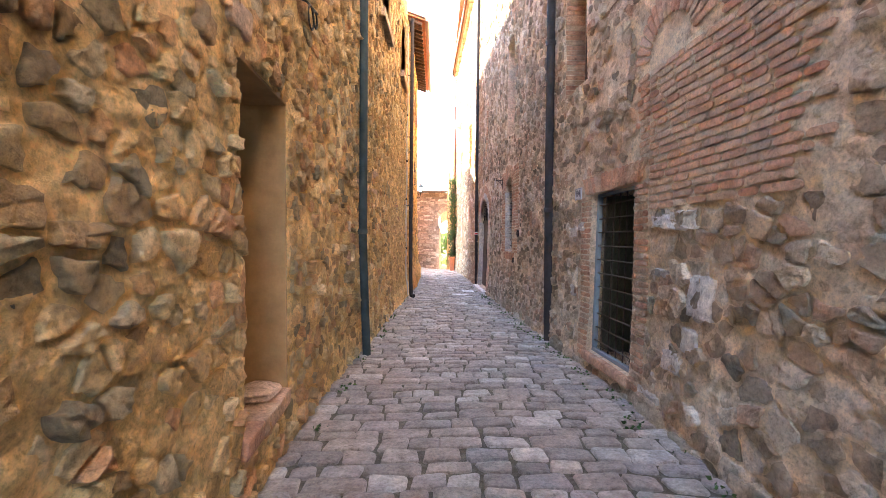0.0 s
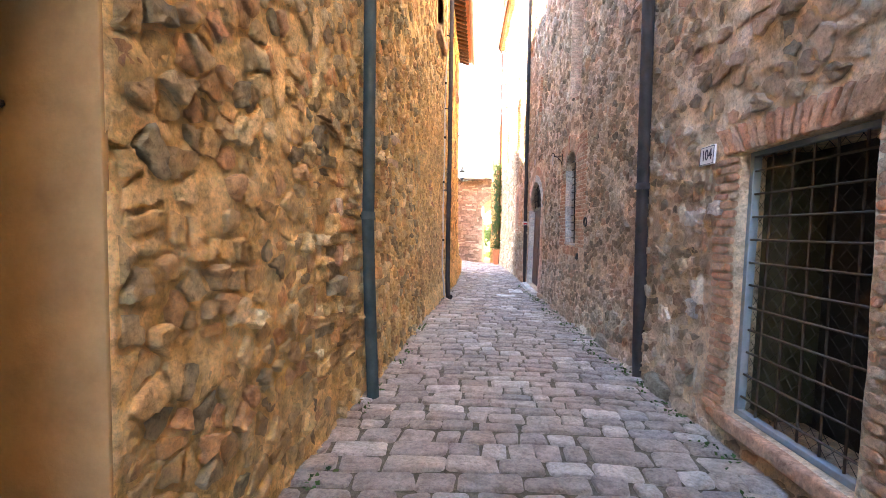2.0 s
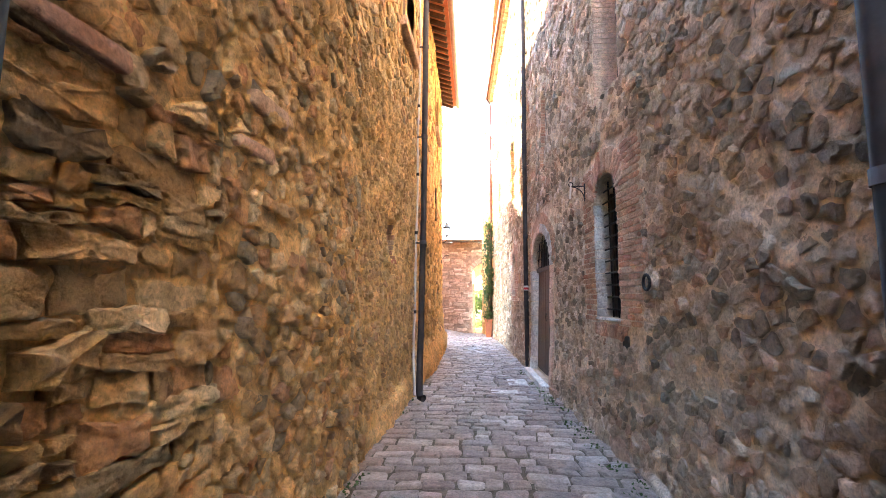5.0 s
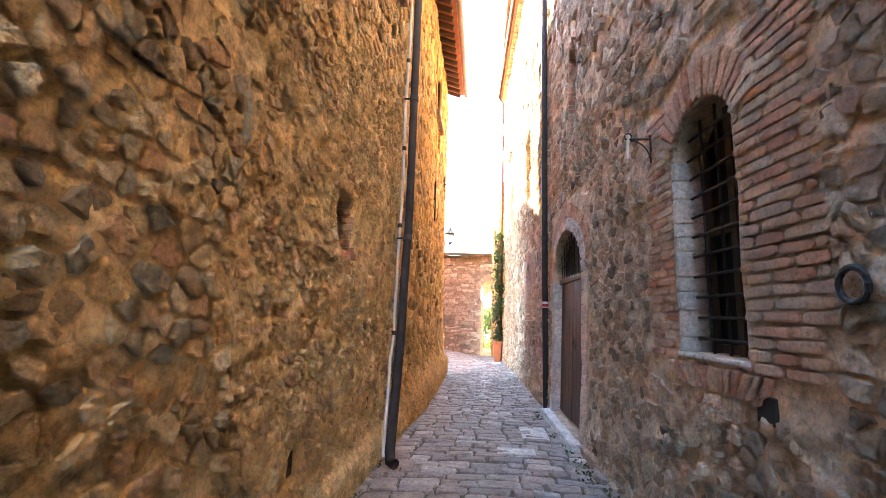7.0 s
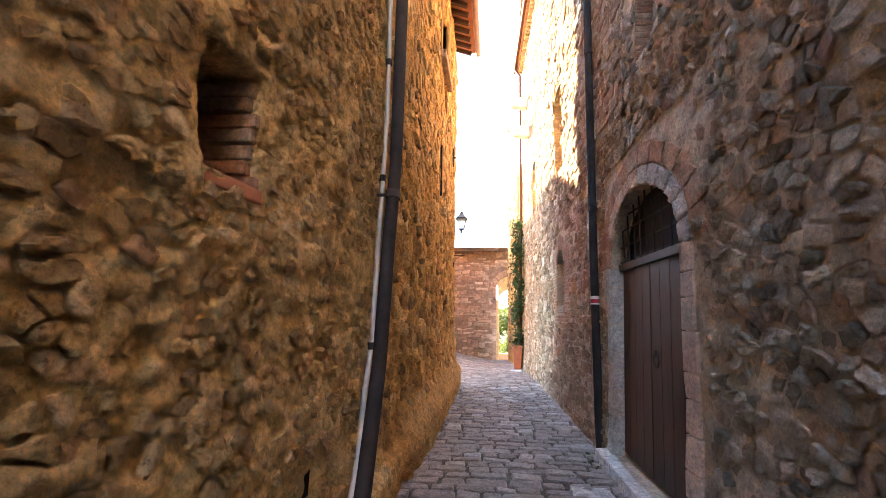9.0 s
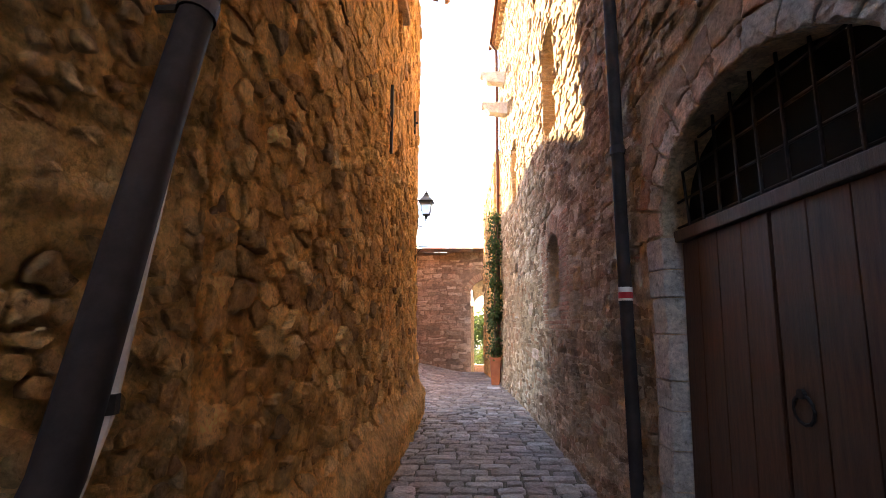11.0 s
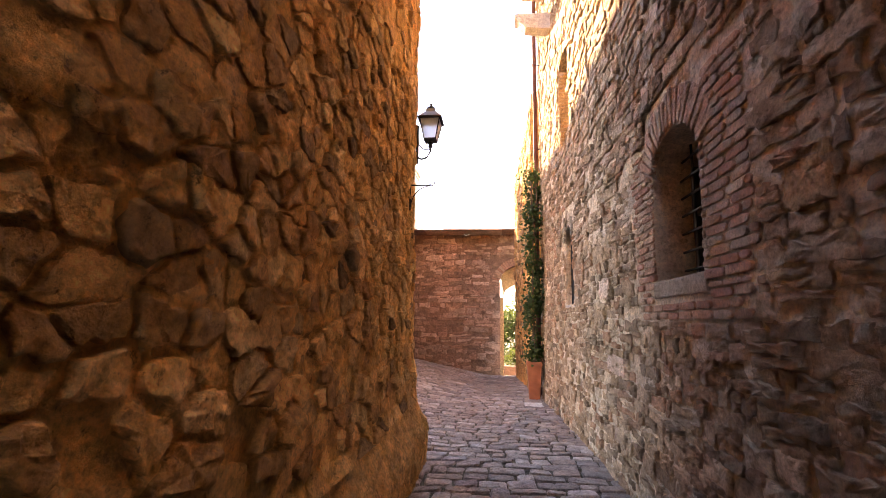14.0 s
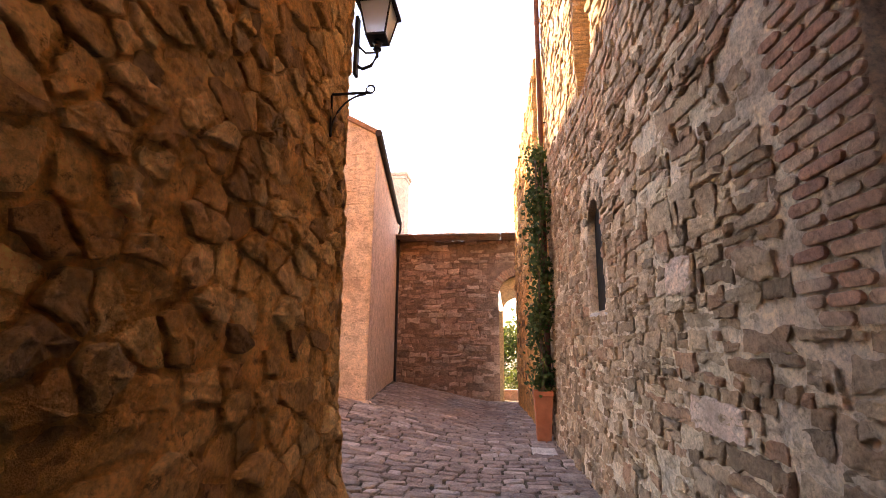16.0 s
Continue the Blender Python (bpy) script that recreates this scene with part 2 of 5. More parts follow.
def leafy(name, palette):
    m, nt, b = material(name, 0.6)
    base = ramp(nt, piece_random(nt), [(i / (len(palette) - 1), c) for i, c in enumerate(palette)])
    nt.links.new(base, b.inputs["Base Color"])
    b.inputs["Transmission Weight"].default_value = 0.0
    tr = nt.nodes.new("ShaderNodeBsdfTranslucent")
    nt.links.new(base, tr.inputs[0])
    mx = nt.nodes.new("ShaderNodeMixShader")
    mx.inputs[0].default_value = 0.45
    out = nt.nodes["Material Output"]
    nt.links.new(b.outputs[0], mx.inputs[1])
    nt.links.new(tr.outputs[0], mx.inputs[2])
    nt.links.new(mx.outputs[0], out.inputs[0])
    return m


LEAF = leafy("tree_leaves", [(0.055, 0.09, 0.022), (0.09, 0.125, 0.03), (0.04, 0.07, 0.02), (0.12, 0.145, 0.045)])
IVY = leafy("ivy_leaves", [(0.045, 0.085, 0.025), (0.08, 0.13, 0.035), (0.03, 0.06, 0.02), (0.12, 0.15, 0.05)])


# ---------------------------------------------------------------- mesh helpers
class Geo:
    """Vertices and faces that are gathered into one mesh."""

    def __init__(self):
        self.v, self.f = [], []

    def add(self, vs, fs):
        k = len(self.v)
        self.v.extend([tuple(p) for p in vs])
        self.f.extend([tuple(i + k for i in f) for f in fs])
        return self

    def box(self, x0, x1, y0, y1, z0, z1, bev=0.0, m=None):
        bm = bmesh.new()
        bmesh.ops.create_cube(bm, size=1)
        for v in bm.verts:
            v.co = Vector(((x0 + x1) / 2 + v.co.x * (x1 - x0), (y0 + y1) / 2 + v.co.y * (y1 - y0), (z0 + z1) / 2 + v.co.z * (z1 - z0)))
        if bev:
            bmesh.ops.bevel(bm, geom=bm.edges[:], offset=bev, segments=2, affect="EDGES", profile=0.5)
        if m:
            bm.transform(m)
        bm.verts.index_update()
        self.add([v.co for v in bm.verts], [[v.index for v in f.verts] for f in bm.faces])
        bm.free()
        return self

    def tube(self, pts, r, n=10, closed=False, caps=True, radii=None):
        pts = [Vector(p) for p in pts]
        rings = []
        up = Vector((0.31, 0.17, 0.93))
        for i, p in enumerate(pts):
            a = pts[i - 1] if (i or closed) else p
            c = pts[(i + 1) % len(pts)] if (i + 1 < len(pts) or closed) else p
            d = (c - a).normalized()
            s = d.cross(up)
            if s.length < 0.2:
                s = d.cross(Vector((1, 0, 0)))
            s.normalize()
            q = s.cross(d)
            rr = radii[i] if radii else r
            rings.append([p + (s * math.cos(2 * math.pi * k / n) + q * math.sin(2 * math.pi * k / n)) * rr for k in range(n)])
        vs = [p for ring in rings for p in ring]
        fs = []
        m_ = len(rings)
        for i in range(m_ if closed else m_ - 1):
            for k in range(n):
                fs.append((i * n + k, i * n + (k + 1) % n, ((i + 1) % m_) * n + (k + 1) % n, ((i + 1) % m_) * n + k))
        if caps and not closed:
            fs += [tuple(range(n)), tuple(range((m_ - 1) * n, m_ * n))]
        return self.add(vs, fs)

    def lathe(self, prof, n=16, at=(0, 0, 0)):
        vs, fs = [], []
        for r, z in prof:
            for k in range(n):
                vs.append((at[0] + r * math.cos(2 * math.pi * k / n), at[1] + r * math.sin(2 * math.pi * k / n), at[2] + z))
        for i in range(len(prof) - 1):
            for k in range(n):
                fs.append((i * n + k, i * n + (k + 1) % n, (i + 1) * n + (k + 1) % n, (i + 1) * n + k))
        return self.add(vs, fs)

    def square(self, prof, at=(0, 0, 0)):
        """Four-sided body from rings of (half width, height)."""
        vs, fs = [], []
        for r, z in prof:
            vs += [(at[0] + sx * r, at[1] + sy * r, at[2] + z) for sx, sy in ((-1, -1), (1, -1), (1, 1), (-1, 1))]
        for i in range(len(prof) - 1):
            for k in range(4):
                fs.append((i * 4 + k, i * 4 + (k + 1) % 4, (i + 1) * 4 + (k + 1) % 4, (i + 1) * 4 + k))
        return self.add(vs, fs)


def mesh_of(name, g, mat, smooth=False):
    me = bpy.data.meshes.new(name)
    me.from_pydata(g.v, [], g.f)
    me.materials.append(mat)
    if smooth:
        me.polygons.foreach_set("use_smooth", [True] * len(me.polygons))
    me.update()
    return me


def part(name, g, mat, parent=None, label="", smooth=False):
    ob = new(name, mesh_of(name, g, mat, smooth))
    if parent:
        ob.parent = parent
        ob.matrix_parent_inverse = Matrix.Translation(-parent.location)
    return tagged(ob, label)


def thing(name, at, label, category, group="", kind=""):
    ob = new(name)
    ob.location = at
    ob.empty_display_size = 0.1
    return tagged(ob, label, category, group, kind)


rnd = random.Random(7)


def n3(x, y, z):
    return noise.noise(Vector((x, y, z)))


# ---------------------------------------------------------------- plan of the lane
RIGHT = [(-6, 1.95), (4, 1.68), (9, 1.50), (13, 1.34), (18, 1.24), (23.9, 1.05)]
LEFT = [(-6, -1.0), (1.0, -0.92), (2.13, -0.90), (2.94, -0.955), (4, -0.96), (9, -0.89), (11.5, -0.83), (12.75, -0.80), (15, -0.76), (18.65, -0.79)]
GROUND = [(-400, 0.05), (-6, 0.05), (4, 0.0), (9, -0.04), (14, -0.10), (20, -0.16), (24, -0.27), (28, -0.50), (31.5, -0.74), (40, -1.6), (70, -4), (900, -30)]


def lerp(rows, u):
    for (a, b_), (c, d) in zip(rows, rows[1:]):
        if u <= c:
            return b_ + (d - b_) * (u - a) / (c - a)
    return rows[-1][1]


def ground_z(x, y):
    z = lerp(GROUND, y)
    if y > 19 and x < -0.2:
        z += min(1.0, (y - 19) / 5) * max(0.0, min(-0.2 - x, 3.2)) * 0.19
    return z + 0.012 * n3(x * 0.9, y * 0.9, 3.0)


def splay_left(y, z):
    """The foot of the old wall leans out into the lane."""
    k = max(0.0, min(1.0, (y - 3) / 5))
    o = 0.09 * k * max(0.0, 1 - max(z, -0.3) / 2.2) ** 1.6
    o += 0.06 * max(0.0, min(1.0, y - 9.0)) * max(0.0, min(1.0, (0.27 - z) / 0.09))
    if y > 12.8:
        o = 0.06 * max(0.0, 1 - max(z, -0.3) / 2.2) + 0.13 * max(0.0, min(1.0, (0.55 - z) / 0.35))
    return o


def wob(u, v, seed):
    return 0.035 * n3(u * 0.6, v * 0.6, seed) + 0.02 * n3(u * 2.1, v * 2.1, seed + 5)


def map_left(u, v, o):
    return (lerp(LEFT, u) + splay_left(u, v) + wob(u, v, 2.0) + o, u, v)


def map_right(u, v, o):
    return (lerp(RIGHT, u) - 0.05 * max(0.0, 1 - max(v, -0.3) / 0.8) - wob(u, v, 9.0) - o, u, v)


def relief(u, v, seed, amp):
    """Rough mortar: soft swells, and broken lumps of uneven height."""
    k = 0.6 * n3(u * 2.6, v * 3.2, seed) + 0.4 * n3(u * 17, v * 20, seed + 7)
    w = 0.35 * n3(u * 6, v * 7, seed + 2)
    near_pts = noise.voronoi(Vector((u * 7.5 + w, v * 11.5 + w * 1.3, seed)))
    c = near_pts[1][0]
    lump = n3(c.x * 3.1, c.y * 3.7, seed + 5) * 1.5 + 0.25 * min(1.0, 4 * (near_pts[0][1] - near_pts[0][0]))
    return amp * (k + 0.9 * lump) - amp * 0.3


# ---------------------------------------------------------------- walls with openings
def lines(lo, hi, step, marks):
    ks = sorted({lo, hi, *[k for k in marks if lo < k < hi]})
    out = []
    for a, c in zip(ks, ks[1:]):
        n = max(1, round((c - a) / step))
        out += [a + (c - a) * i / n for i in range(n)]
    return out + [hi]


def arc_top(o, u):
    """Height of an opening's head at u: flat, or an arch that rises by o['rise']."""
    rise = o.get("rise", 0)
    w = (o["u1"] - o["u0"]) / 2
    k = max(-1.0, min(1.0, (u - o["u0"] - w) / w))
    return o["v1"] - rise * (1 - math.sqrt(max(0.0, 1 - k * k)))


def wall_body(name, mp, u0, u1, v0, v1, openings, mat, label, step=0.12, thick=0.45, amp=0.014, seed=1.0, fine_to=3.4, fine=(), calm=(), crust=(0, 0, 0.0)):
    def rough(u, v):
        k = amp * (1 + crust[2] * max(0.0, min(1.0, (u - crust[0]) * 2, (crust[1] - u) * 2)))
        for a, c, d, e in calm:
            if a < u < c and d < v < e:
                return relief(u, v, seed, amp * 0.18) - 0.003
        return relief(u, v, seed, k)

    us = lines(u0, u1, step, [k for o in openings for k in (o["u0"], o["u1"])])
    if fine:
        mk = [k for o in openings for k in (o["u0"], o["u1"])]
        us = lines(u0, fine[0], 0.15, mk)[:-1] + lines(fine[0], fine[1], step, mk)[:-1] + lines(fine[1], u1, 0.08, mk) if fine[0] > u0 else lines(u0, u1, step, mk)
    vs_ = lines(v0, min(v1, fine_to), step, [k for o in openings for k in (o["v0"], o["v1"])])
    if v1 > fine_to:
        vs_ = vs_[:-1] + lines(fine_to, v1, max(0.12, step * 2), [k for o in openings for k in (o["v0"], o["v1"])])
    g = Geo()
    nu, nv = len(us), len(vs_)
    for u in us:
        for v in vs_:
            g.v.append(mp(u, v, rough(u, v)))
    nfront = nu * nv
    for u in us:
        for v in vs_:
            g.v.append(mp(u, v, -thick))
    hole = [[any(o["u0"] - 1e-6 < (us[i] + us[i + 1]) / 2 < o["u1"] + 1e-6 and o["v0"] - 1e-6 < (vs_[j] + vs_[j + 1]) / 2 < o["v1"] + 1e-6 for o in openings)
             for j in range(nv - 1)] for i in range(nu - 1)]
    for i in range(nu - 1):
        for j in range(nv - 1):
            if hole[i][j]:
                continue
            a, b_, c, d = i * nv + j, (i + 1) * nv + j, (i + 1) * nv + j + 1, i * nv + j + 1
            g.f.append((a, b_, c, d))
            g.f.append((d + nfront, c + nfront, b_ + nfront, a + nfront))
            for (p, q, ii, jj) in ((a, b_, i, j - 1), (b_, c, i + 1, j), (c, d, i, j + 1), (d, a, i - 1, j)):
                if not (0 <= ii < nu - 1 and 0 <= jj < nv - 1) or hole[ii][jj]:
                    g.f.append((q, p, p + nfront, q + nfront))
    for o in openings:
        if not o.get("rise"):
            continue
        n = 16
        w = (o["u1"] - o["u0"]) / 2
        mid = o["u0"] + w
        ks = [mid - w * math.cos(math.pi * i / n) for i in range(n + 1)]
        k = len(g.v)
        for u in ks:
            a = arc_top(o, u)
            g.v += [mp(u, a, relief(u, a, seed, amp * 0.4)), mp(u, o["v1"] + 0.003, relief(u, o["v1"], seed, amp)), mp(u, a, -thick), mp(u, o["v1"] + 0.003, -thick)]
        for i in range(n):
            p, q = k + 4 * i, k + 4 * i + 4
            g.f += [(p, q, q + 1, p + 1), (p + 2, p, q, q + 2), (p + 3, q + 3, q + 2, p + 2)]
    return tagged(part(name, g, mat, smooth=True), label, "wall", "", "structure")


# ---------------------------------------------------------------- rubble: cells that meet in joints
def clip_cell(poly, mx, my, nx, ny):
    out = []
    n = len(poly)
    for i in range(n):
        ax, ay = poly[i]
        bx_, by = poly[(i + 1) % n]
        da, db = (ax - mx) * nx + (ay - my) * ny, (bx_ - mx) * nx + (by - my) * ny
        if da <= 0:
            out.append((ax, ay))
        if (da < 0 < db) or (db < 0 < da):
            t = da / (da - db)
            out.append((ax + (bx_ - ax) * t, ay + (by - ay) * t))
    return out


def rubble(u0, u1, v0, v1, su, sv, rng, jitter=0.45):
    """Irregular courses of stones that fill a rectangle: list of (centre, outline)."""
    rows_, v = [], v0 + sv * 0.5
    while v < v1 + sv * 0.4:
        row, u = [], u0 + su * rng.uniform(0, 1)
        while u < u1 + su * 0.4:
            row.append((u, v + sv * rng.uniform(-jitter, jitter)))
            u += su * rng.choice((0.45, 0.6, 0.8, 1.0, 1.25, 1.7))
        rows_.append(row)
        v += sv * rng.uniform(0.75, 1.25)
    k = su / sv * 0.75
    cells = []
    for i, row in enumerate(rows_):
        near = [p for r in rows_[max(0, i - 3):i + 4] for p in r]
        near.sort()
        xs = [p[0] for p in near]
        first = 0
        for (u, w) in row:
            while first < len(xs) and xs[first] < u - 3.2 * su:
                first += 1
            poly = [(u - 1.5 * su, (w - 2 * sv) * k), (u + 1.5 * su, (w - 2 * sv) * k), (u + 1.5 * su, (w + 2 * sv) * k), (u - 1.5 * su, (w + 2 * sv) * k)]
            j = first
            while j < len(near) and xs[j] < u + 3.2 * su:
                a, c = near[j]
                j += 1
                if a == u and c == w:
                    continue
                dx, dy = a - u, (c - w) * k
                if dx * dx + dy * dy > 9 * su * su:
                    continue
                poly = clip_cell(poly, (u + a) / 2, (w + c) / 2 * k, dx, dy)
                if len(poly) < 3:
                    break
            if len(poly) >= 3:
                cells.append(((u, w), [(min(max(a, u0), u1), min(max(c / k, v0), v1)) for a, c in poly]))
    return cells


def coursed(u0, u1, v0, v1, su, sv, rng, ragged=0.2):
    """Roughly squared stones in wandering courses."""
    cells, v = [], v0
    ph = rng.uniform(0, 50)

    def bend(u, w):
        return w + sv * 0.4 * n3(u * 0.55, w * 0.8, ph) + sv * 0.25 * n3(u * 2.3, w * 1.5, ph + 9)

    while v < v1:
        hh = sv * rng.uniform(0.6, 1.5)
        u = u0 - su * rng.random()
        while u < u1:
            w = su * rng.choice((0.4, 0.6, 0.8, 1.0, 1.2, 1.6, 2.0)) * (0.7 + 0.4 * hh / sv)
            rows_ = [(v, v + hh)] if rng.random() < 0.72 or hh < sv * 0.85 else [(v, v + hh * 0.5), (v + hh * 0.5, v + hh)]
            for lo, hi in rows_:
                j = lambda k: rng.uniform(-1, 1) * ragged * k
                pl_ = [(u + j(w * 0.25), lo + j(hi - lo)), (u + w * 0.5, lo + j(hi - lo)), (u + w + j(w * 0.25), lo + j(hi - lo)), (u + w + j(w * 0.3), (lo + hi) / 2),
                       (u + w + j(w * 0.25), hi + j(hi - lo)), (u + w * 0.5, hi + j(hi - lo)), (u + j(w * 0.25), hi + j(hi - lo)), (u + j(w * 0.3), (lo + hi) / 2)]
                pl_ = [(min(max(a, u0), u1), min(max(bend(a, c), v0), v1)) for a, c in pl_]
                cells.append(((u + w / 2, bend(u + w / 2, (lo + hi) / 2)), pl_))
            u += w
        v += hh
    return cells


def stone_geo(mp, centre, poly, h, rng, gap=0.007, fine=True, tilt=0.5, sink=0.022, flat=False, shrink=1.0):
    """One stone: an uneven outline, a rounded shoulder and a rough, slightly tilted face."""
    cu = sum(p[0] for p in poly) / len(poly)
    cv = sum(p[1] for p in poly) / len(poly)
    size = max(max(abs(p[0] - cu), abs(p[1] - cv)) for p in poly)
    if size < 0.012:
        return None
    pts = []
    n = len(poly)
    for i in range(n):
        a, c = poly[i], poly[(i + 1) % n]
        ln = math.hypot(c[0] - a[0], c[1] - a[1])
        if ln < 0.008:
            continue
        if fine and not flat:
            m_ = max(1, min(5, round(ln / 0.035)))
            for q in range(m_):
                f = (q + (rng.uniform(-0.25, 0.25) if q else 0.06)) / m_
                jx = rng.uniform(-0.011, 0.011) if q else 0.0
                pts.append((a[0] + (c[0] - a[0]) * f - (c[1] - a[1]) / ln * jx, a[1] + (c[1] - a[1]) * f + (c[0] - a[0]) / ln * jx))
        elif fine:
            e = min(0.3, 0.02 / ln)
            pts += [(a[0] + (c[0] - a[0]) * e, a[1] + (c[1] - a[1]) * e), (c[0] - (c[0] - a[0]) * e, c[1] - (c[1] - a[1]) * e)]
        else:
            pts.append(a)
    n = len(pts)
    if n < 3:
        return None
    tu, tv = rng.uniform(-tilt, tilt) * h / size, rng.uniform(-tilt, tilt) * h / size
    vs, fs = [], []
    rings = ((1.0, -sink, 0.0), (0.97, h * 0.75, 0.45), (0.84, h, 1.0)) if fine else ((1.0, -sink, 0.0), (0.88, h, 0.5))
    if flat:
        rings = ((1.0, -sink, 0.0), (0.93, h * 0.86, 0.1), (0.70, h, 0.15))
    for s, off, rough in rings:
        for (a, c) in pts:
            r = math.hypot(a - cu, c - cv) or 1e-6
            s2 = s * shrink * max(0.2, 1 - gap / r) * (1 + (rng.uniform(-0.06, 0.06) if rough > 0.4 else 0))
            du, dv = (a - cu) * s2, (c - cv) * s2
            o = off + ((du * tu + dv * tv) + rng.uniform(-1, 1) * rough * (h * 0.22 + (0.0 if flat else 0.003)) if off > 0 else 0)
            vs.append(mp(cu + du, cv + dv, o))
    vs.append(mp(cu, cv, h * rng.uniform(0.85, 1.15)))
    m_ = len(rings)
    for i in range(m_ - 1):
        for k in range(n):
            fs.append((i * n + k, i * n + (k + 1) % n, (i + 1) * n + (k + 1) % n, (i + 1) * n + k))
    for k in range(n):
        fs.append(((m_ - 1) * n + k, (m_ - 1) * n + (k + 1) % n, m_ * n))
    return vs, fs


def keep_out(poly, holes):
    """Pulls an outline out of the openings; None where the stone lies inside one."""
    cu = sum(p[0] for p in poly) / len(poly)
    cv = sum(p[1] for p in poly) / len(poly)
    for a, c, d, e in holes:
        if a < cu < c and d < cv < e:
            return None
        if c - a < 0.45 and e - d < 0.6 and max(p[0] for p in poly) > a and min(p[0] for p in poly) < c and max(p[1] for p in poly) > d and min(p[1] for p in poly) < e:
            return None
    out = []
    for u, v in poly:
        for a, c, d, e in holes:
            if a < u < c and d < v < e:
                cand = [(abs(u - a), (a, v)), (abs(u - c), (c, v)), (abs(v - d), (u, d)), (abs(v - e), (u, e))]
                if cu <= a:
                    u = a
                elif cu >= c:
                    u = c
                elif cv <= d:
                    v = d
                elif cv >= e:
                    v = e
                else:
                    u, v = min(cand)[1]
        out.append((u, v))
    return out


PENDING = []


def lay_stones(wall, mp, bands, holes, mat, single, seed, name="stone"):
    """bands: (u0, u1, v0, v1, stone width, height, least and most depth, share left bare, least share of the cell filled, coursed, fine).
    single: a stretch (u0, u1, v0, v1) in which each stone is a part of its own."""
    rng = random.Random(seed)
    joined, count = Geo(), 0
    for u0, u1, v0, v1, su, sv, h0, h1, bare, fill, in_courses, fine in bands:
        for c, poly in (coursed(u0, u1, v0, v1, su, sv, rng, 0.26) if in_courses else rubble(u0, u1, v0, v1, su, sv, rng)):
            patch = n3(c[0] * 0.7, c[1] * 0.9, seed) * 0.35
            if rng.random() < bare + patch:
                continue
            poly = keep_out(poly, holes)
            if not poly:
                continue
            h = max(0.001, rng.uniform(h0, h1)) * (1.6 if rng.random() < 0.14 else 1)
            got = stone_geo(mp, c, poly, h, rng, fine=fine, gap=rng.uniform(0.002, 0.01), shrink=rng.uniform(fill, 0.98))
            if not got:
                continue
            if count < 300 and single[0] < c[0] < single[1] and single[2] < c[1] < single[3]:
                count += 1
                PENDING.append((name, got, mat, wall))
            else:
                joined.add(*got)
    if joined.v:
        tagged(part("stones", joined, mat, wall), "rubble stones bedded in mortar", kind="stuff")


def brick_run(parent, mp, u0, u1, v0, v1, mat, rng, depth=0.008, bw=0.24, bh=0.058, joint=0.009, holes=(), ragged=(0.0, 0.0)):
    """Courses of bricks over a rectangle, each one a part."""
    v, row = v0, 0
    while v + bh * 0.6 < v1:
        lo, hi = u0 + rng.uniform(0, ragged[0]), u1 - rng.uniform(0, ragged[1])
        u = lo - (bw / 2 if row % 2 else 0)
        top = min(v + bh, v1)
        while u < hi:
            a, c = max(u, lo), min(u + bw * rng.uniform(0.7, 1.2), hi)
            if c - a > 0.03:
                poly = keep_out([(a, v + rng.uniform(-.004, .004)), (c - joint, v + rng.uniform(-.004, .004)), (c - joint, top - joint + rng.uniform(-.004, .004)), (a, top - joint + rng.uniform(-.004, .004))], holes)
                if poly:
                    got = stone_geo(mp, (a, v), poly, depth * rng.uniform(0.6, 1.3), rng, gap=0.002, tilt=0.3, flat=True)
                    if got:
                        PENDING.append(("brick", got, mat, parent))
            u = max(c, u + 0.05)
        v = top
        row += 1


def brick_arch(parent, mp, cu, cv, r0, r1, a0, a1, mat, rng, depth=0.018, pitch=0.07):
    """A ring of bricks on edge round an arch, angles in degrees from the right."""
    n = max(3, round(radians(abs(a1 - a0)) * (r0 + r1) / 2 / pitch))
    for i in range(n):
        b0, b1 = radians(a0 + (a1 - a0) * (i + 0.08) / n), radians(a0 + (a1 - a0) * (i + 0.92) / n)
        rr = r1 + rng.uniform(-0.015, 0.015)
        poly = [(cu + r0 * math.cos(b0), cv + r0 * math.sin(b0)), (cu + rr * math.cos(b0), cv + rr * math.sin(b0)), (cu + rr * math.cos(b1), cv + rr * math.sin(b1)), (cu + r0 * math.cos(b1), cv + r0 * math.sin(b1))]
        got = stone_geo(mp, (0, 0), poly, depth * rng.uniform(0.7, 1.3), rng, gap=0.002, tilt=0.3, flat=True)
        if got:
            PENDING.append(("brick", got, mat, parent))


def flat_arch(parent, mp, u0, u1, v0, v1, mat, rng):
    """A flat head of bricks set upright."""
    n = round((u1 - u0) / 0.065)
    for i in range(n):
        a, c = u0 + (u1 - u0) * (i + 0.06) / n, u0 + (u1 - u0) * (i + 0.94) / n
        lean = ((a + c) / 2 - (u0 + u1) / 2) * 0.25
        got = stone_geo(mp, (0, 0), [(a, v0), (c, v0), (c + lean, v1 + rng.uniform(-.01, .01)), (a + lean, v1 + rng.uniform(-.01, .01))], 0.016 * rng.uniform(0.7, 1.3), rng, gap=0.002)
        if got:
            PENDING.append(("brick", got, mat, parent))


# ---------------------------------------------------------------- ground
def spaced(lo, hi, step, far):
    out, k = [], lo
    while k < hi:
        out.append(k)
        k += step
    out.append(hi)
    a, d = lo, step
    while a > -far:
        d *= 1.7
        a -= d
        out.insert(0, a)
    a, d = hi, step
    while a < far:
        d *= 1.7
        a += d
        out.append(a)
    return out


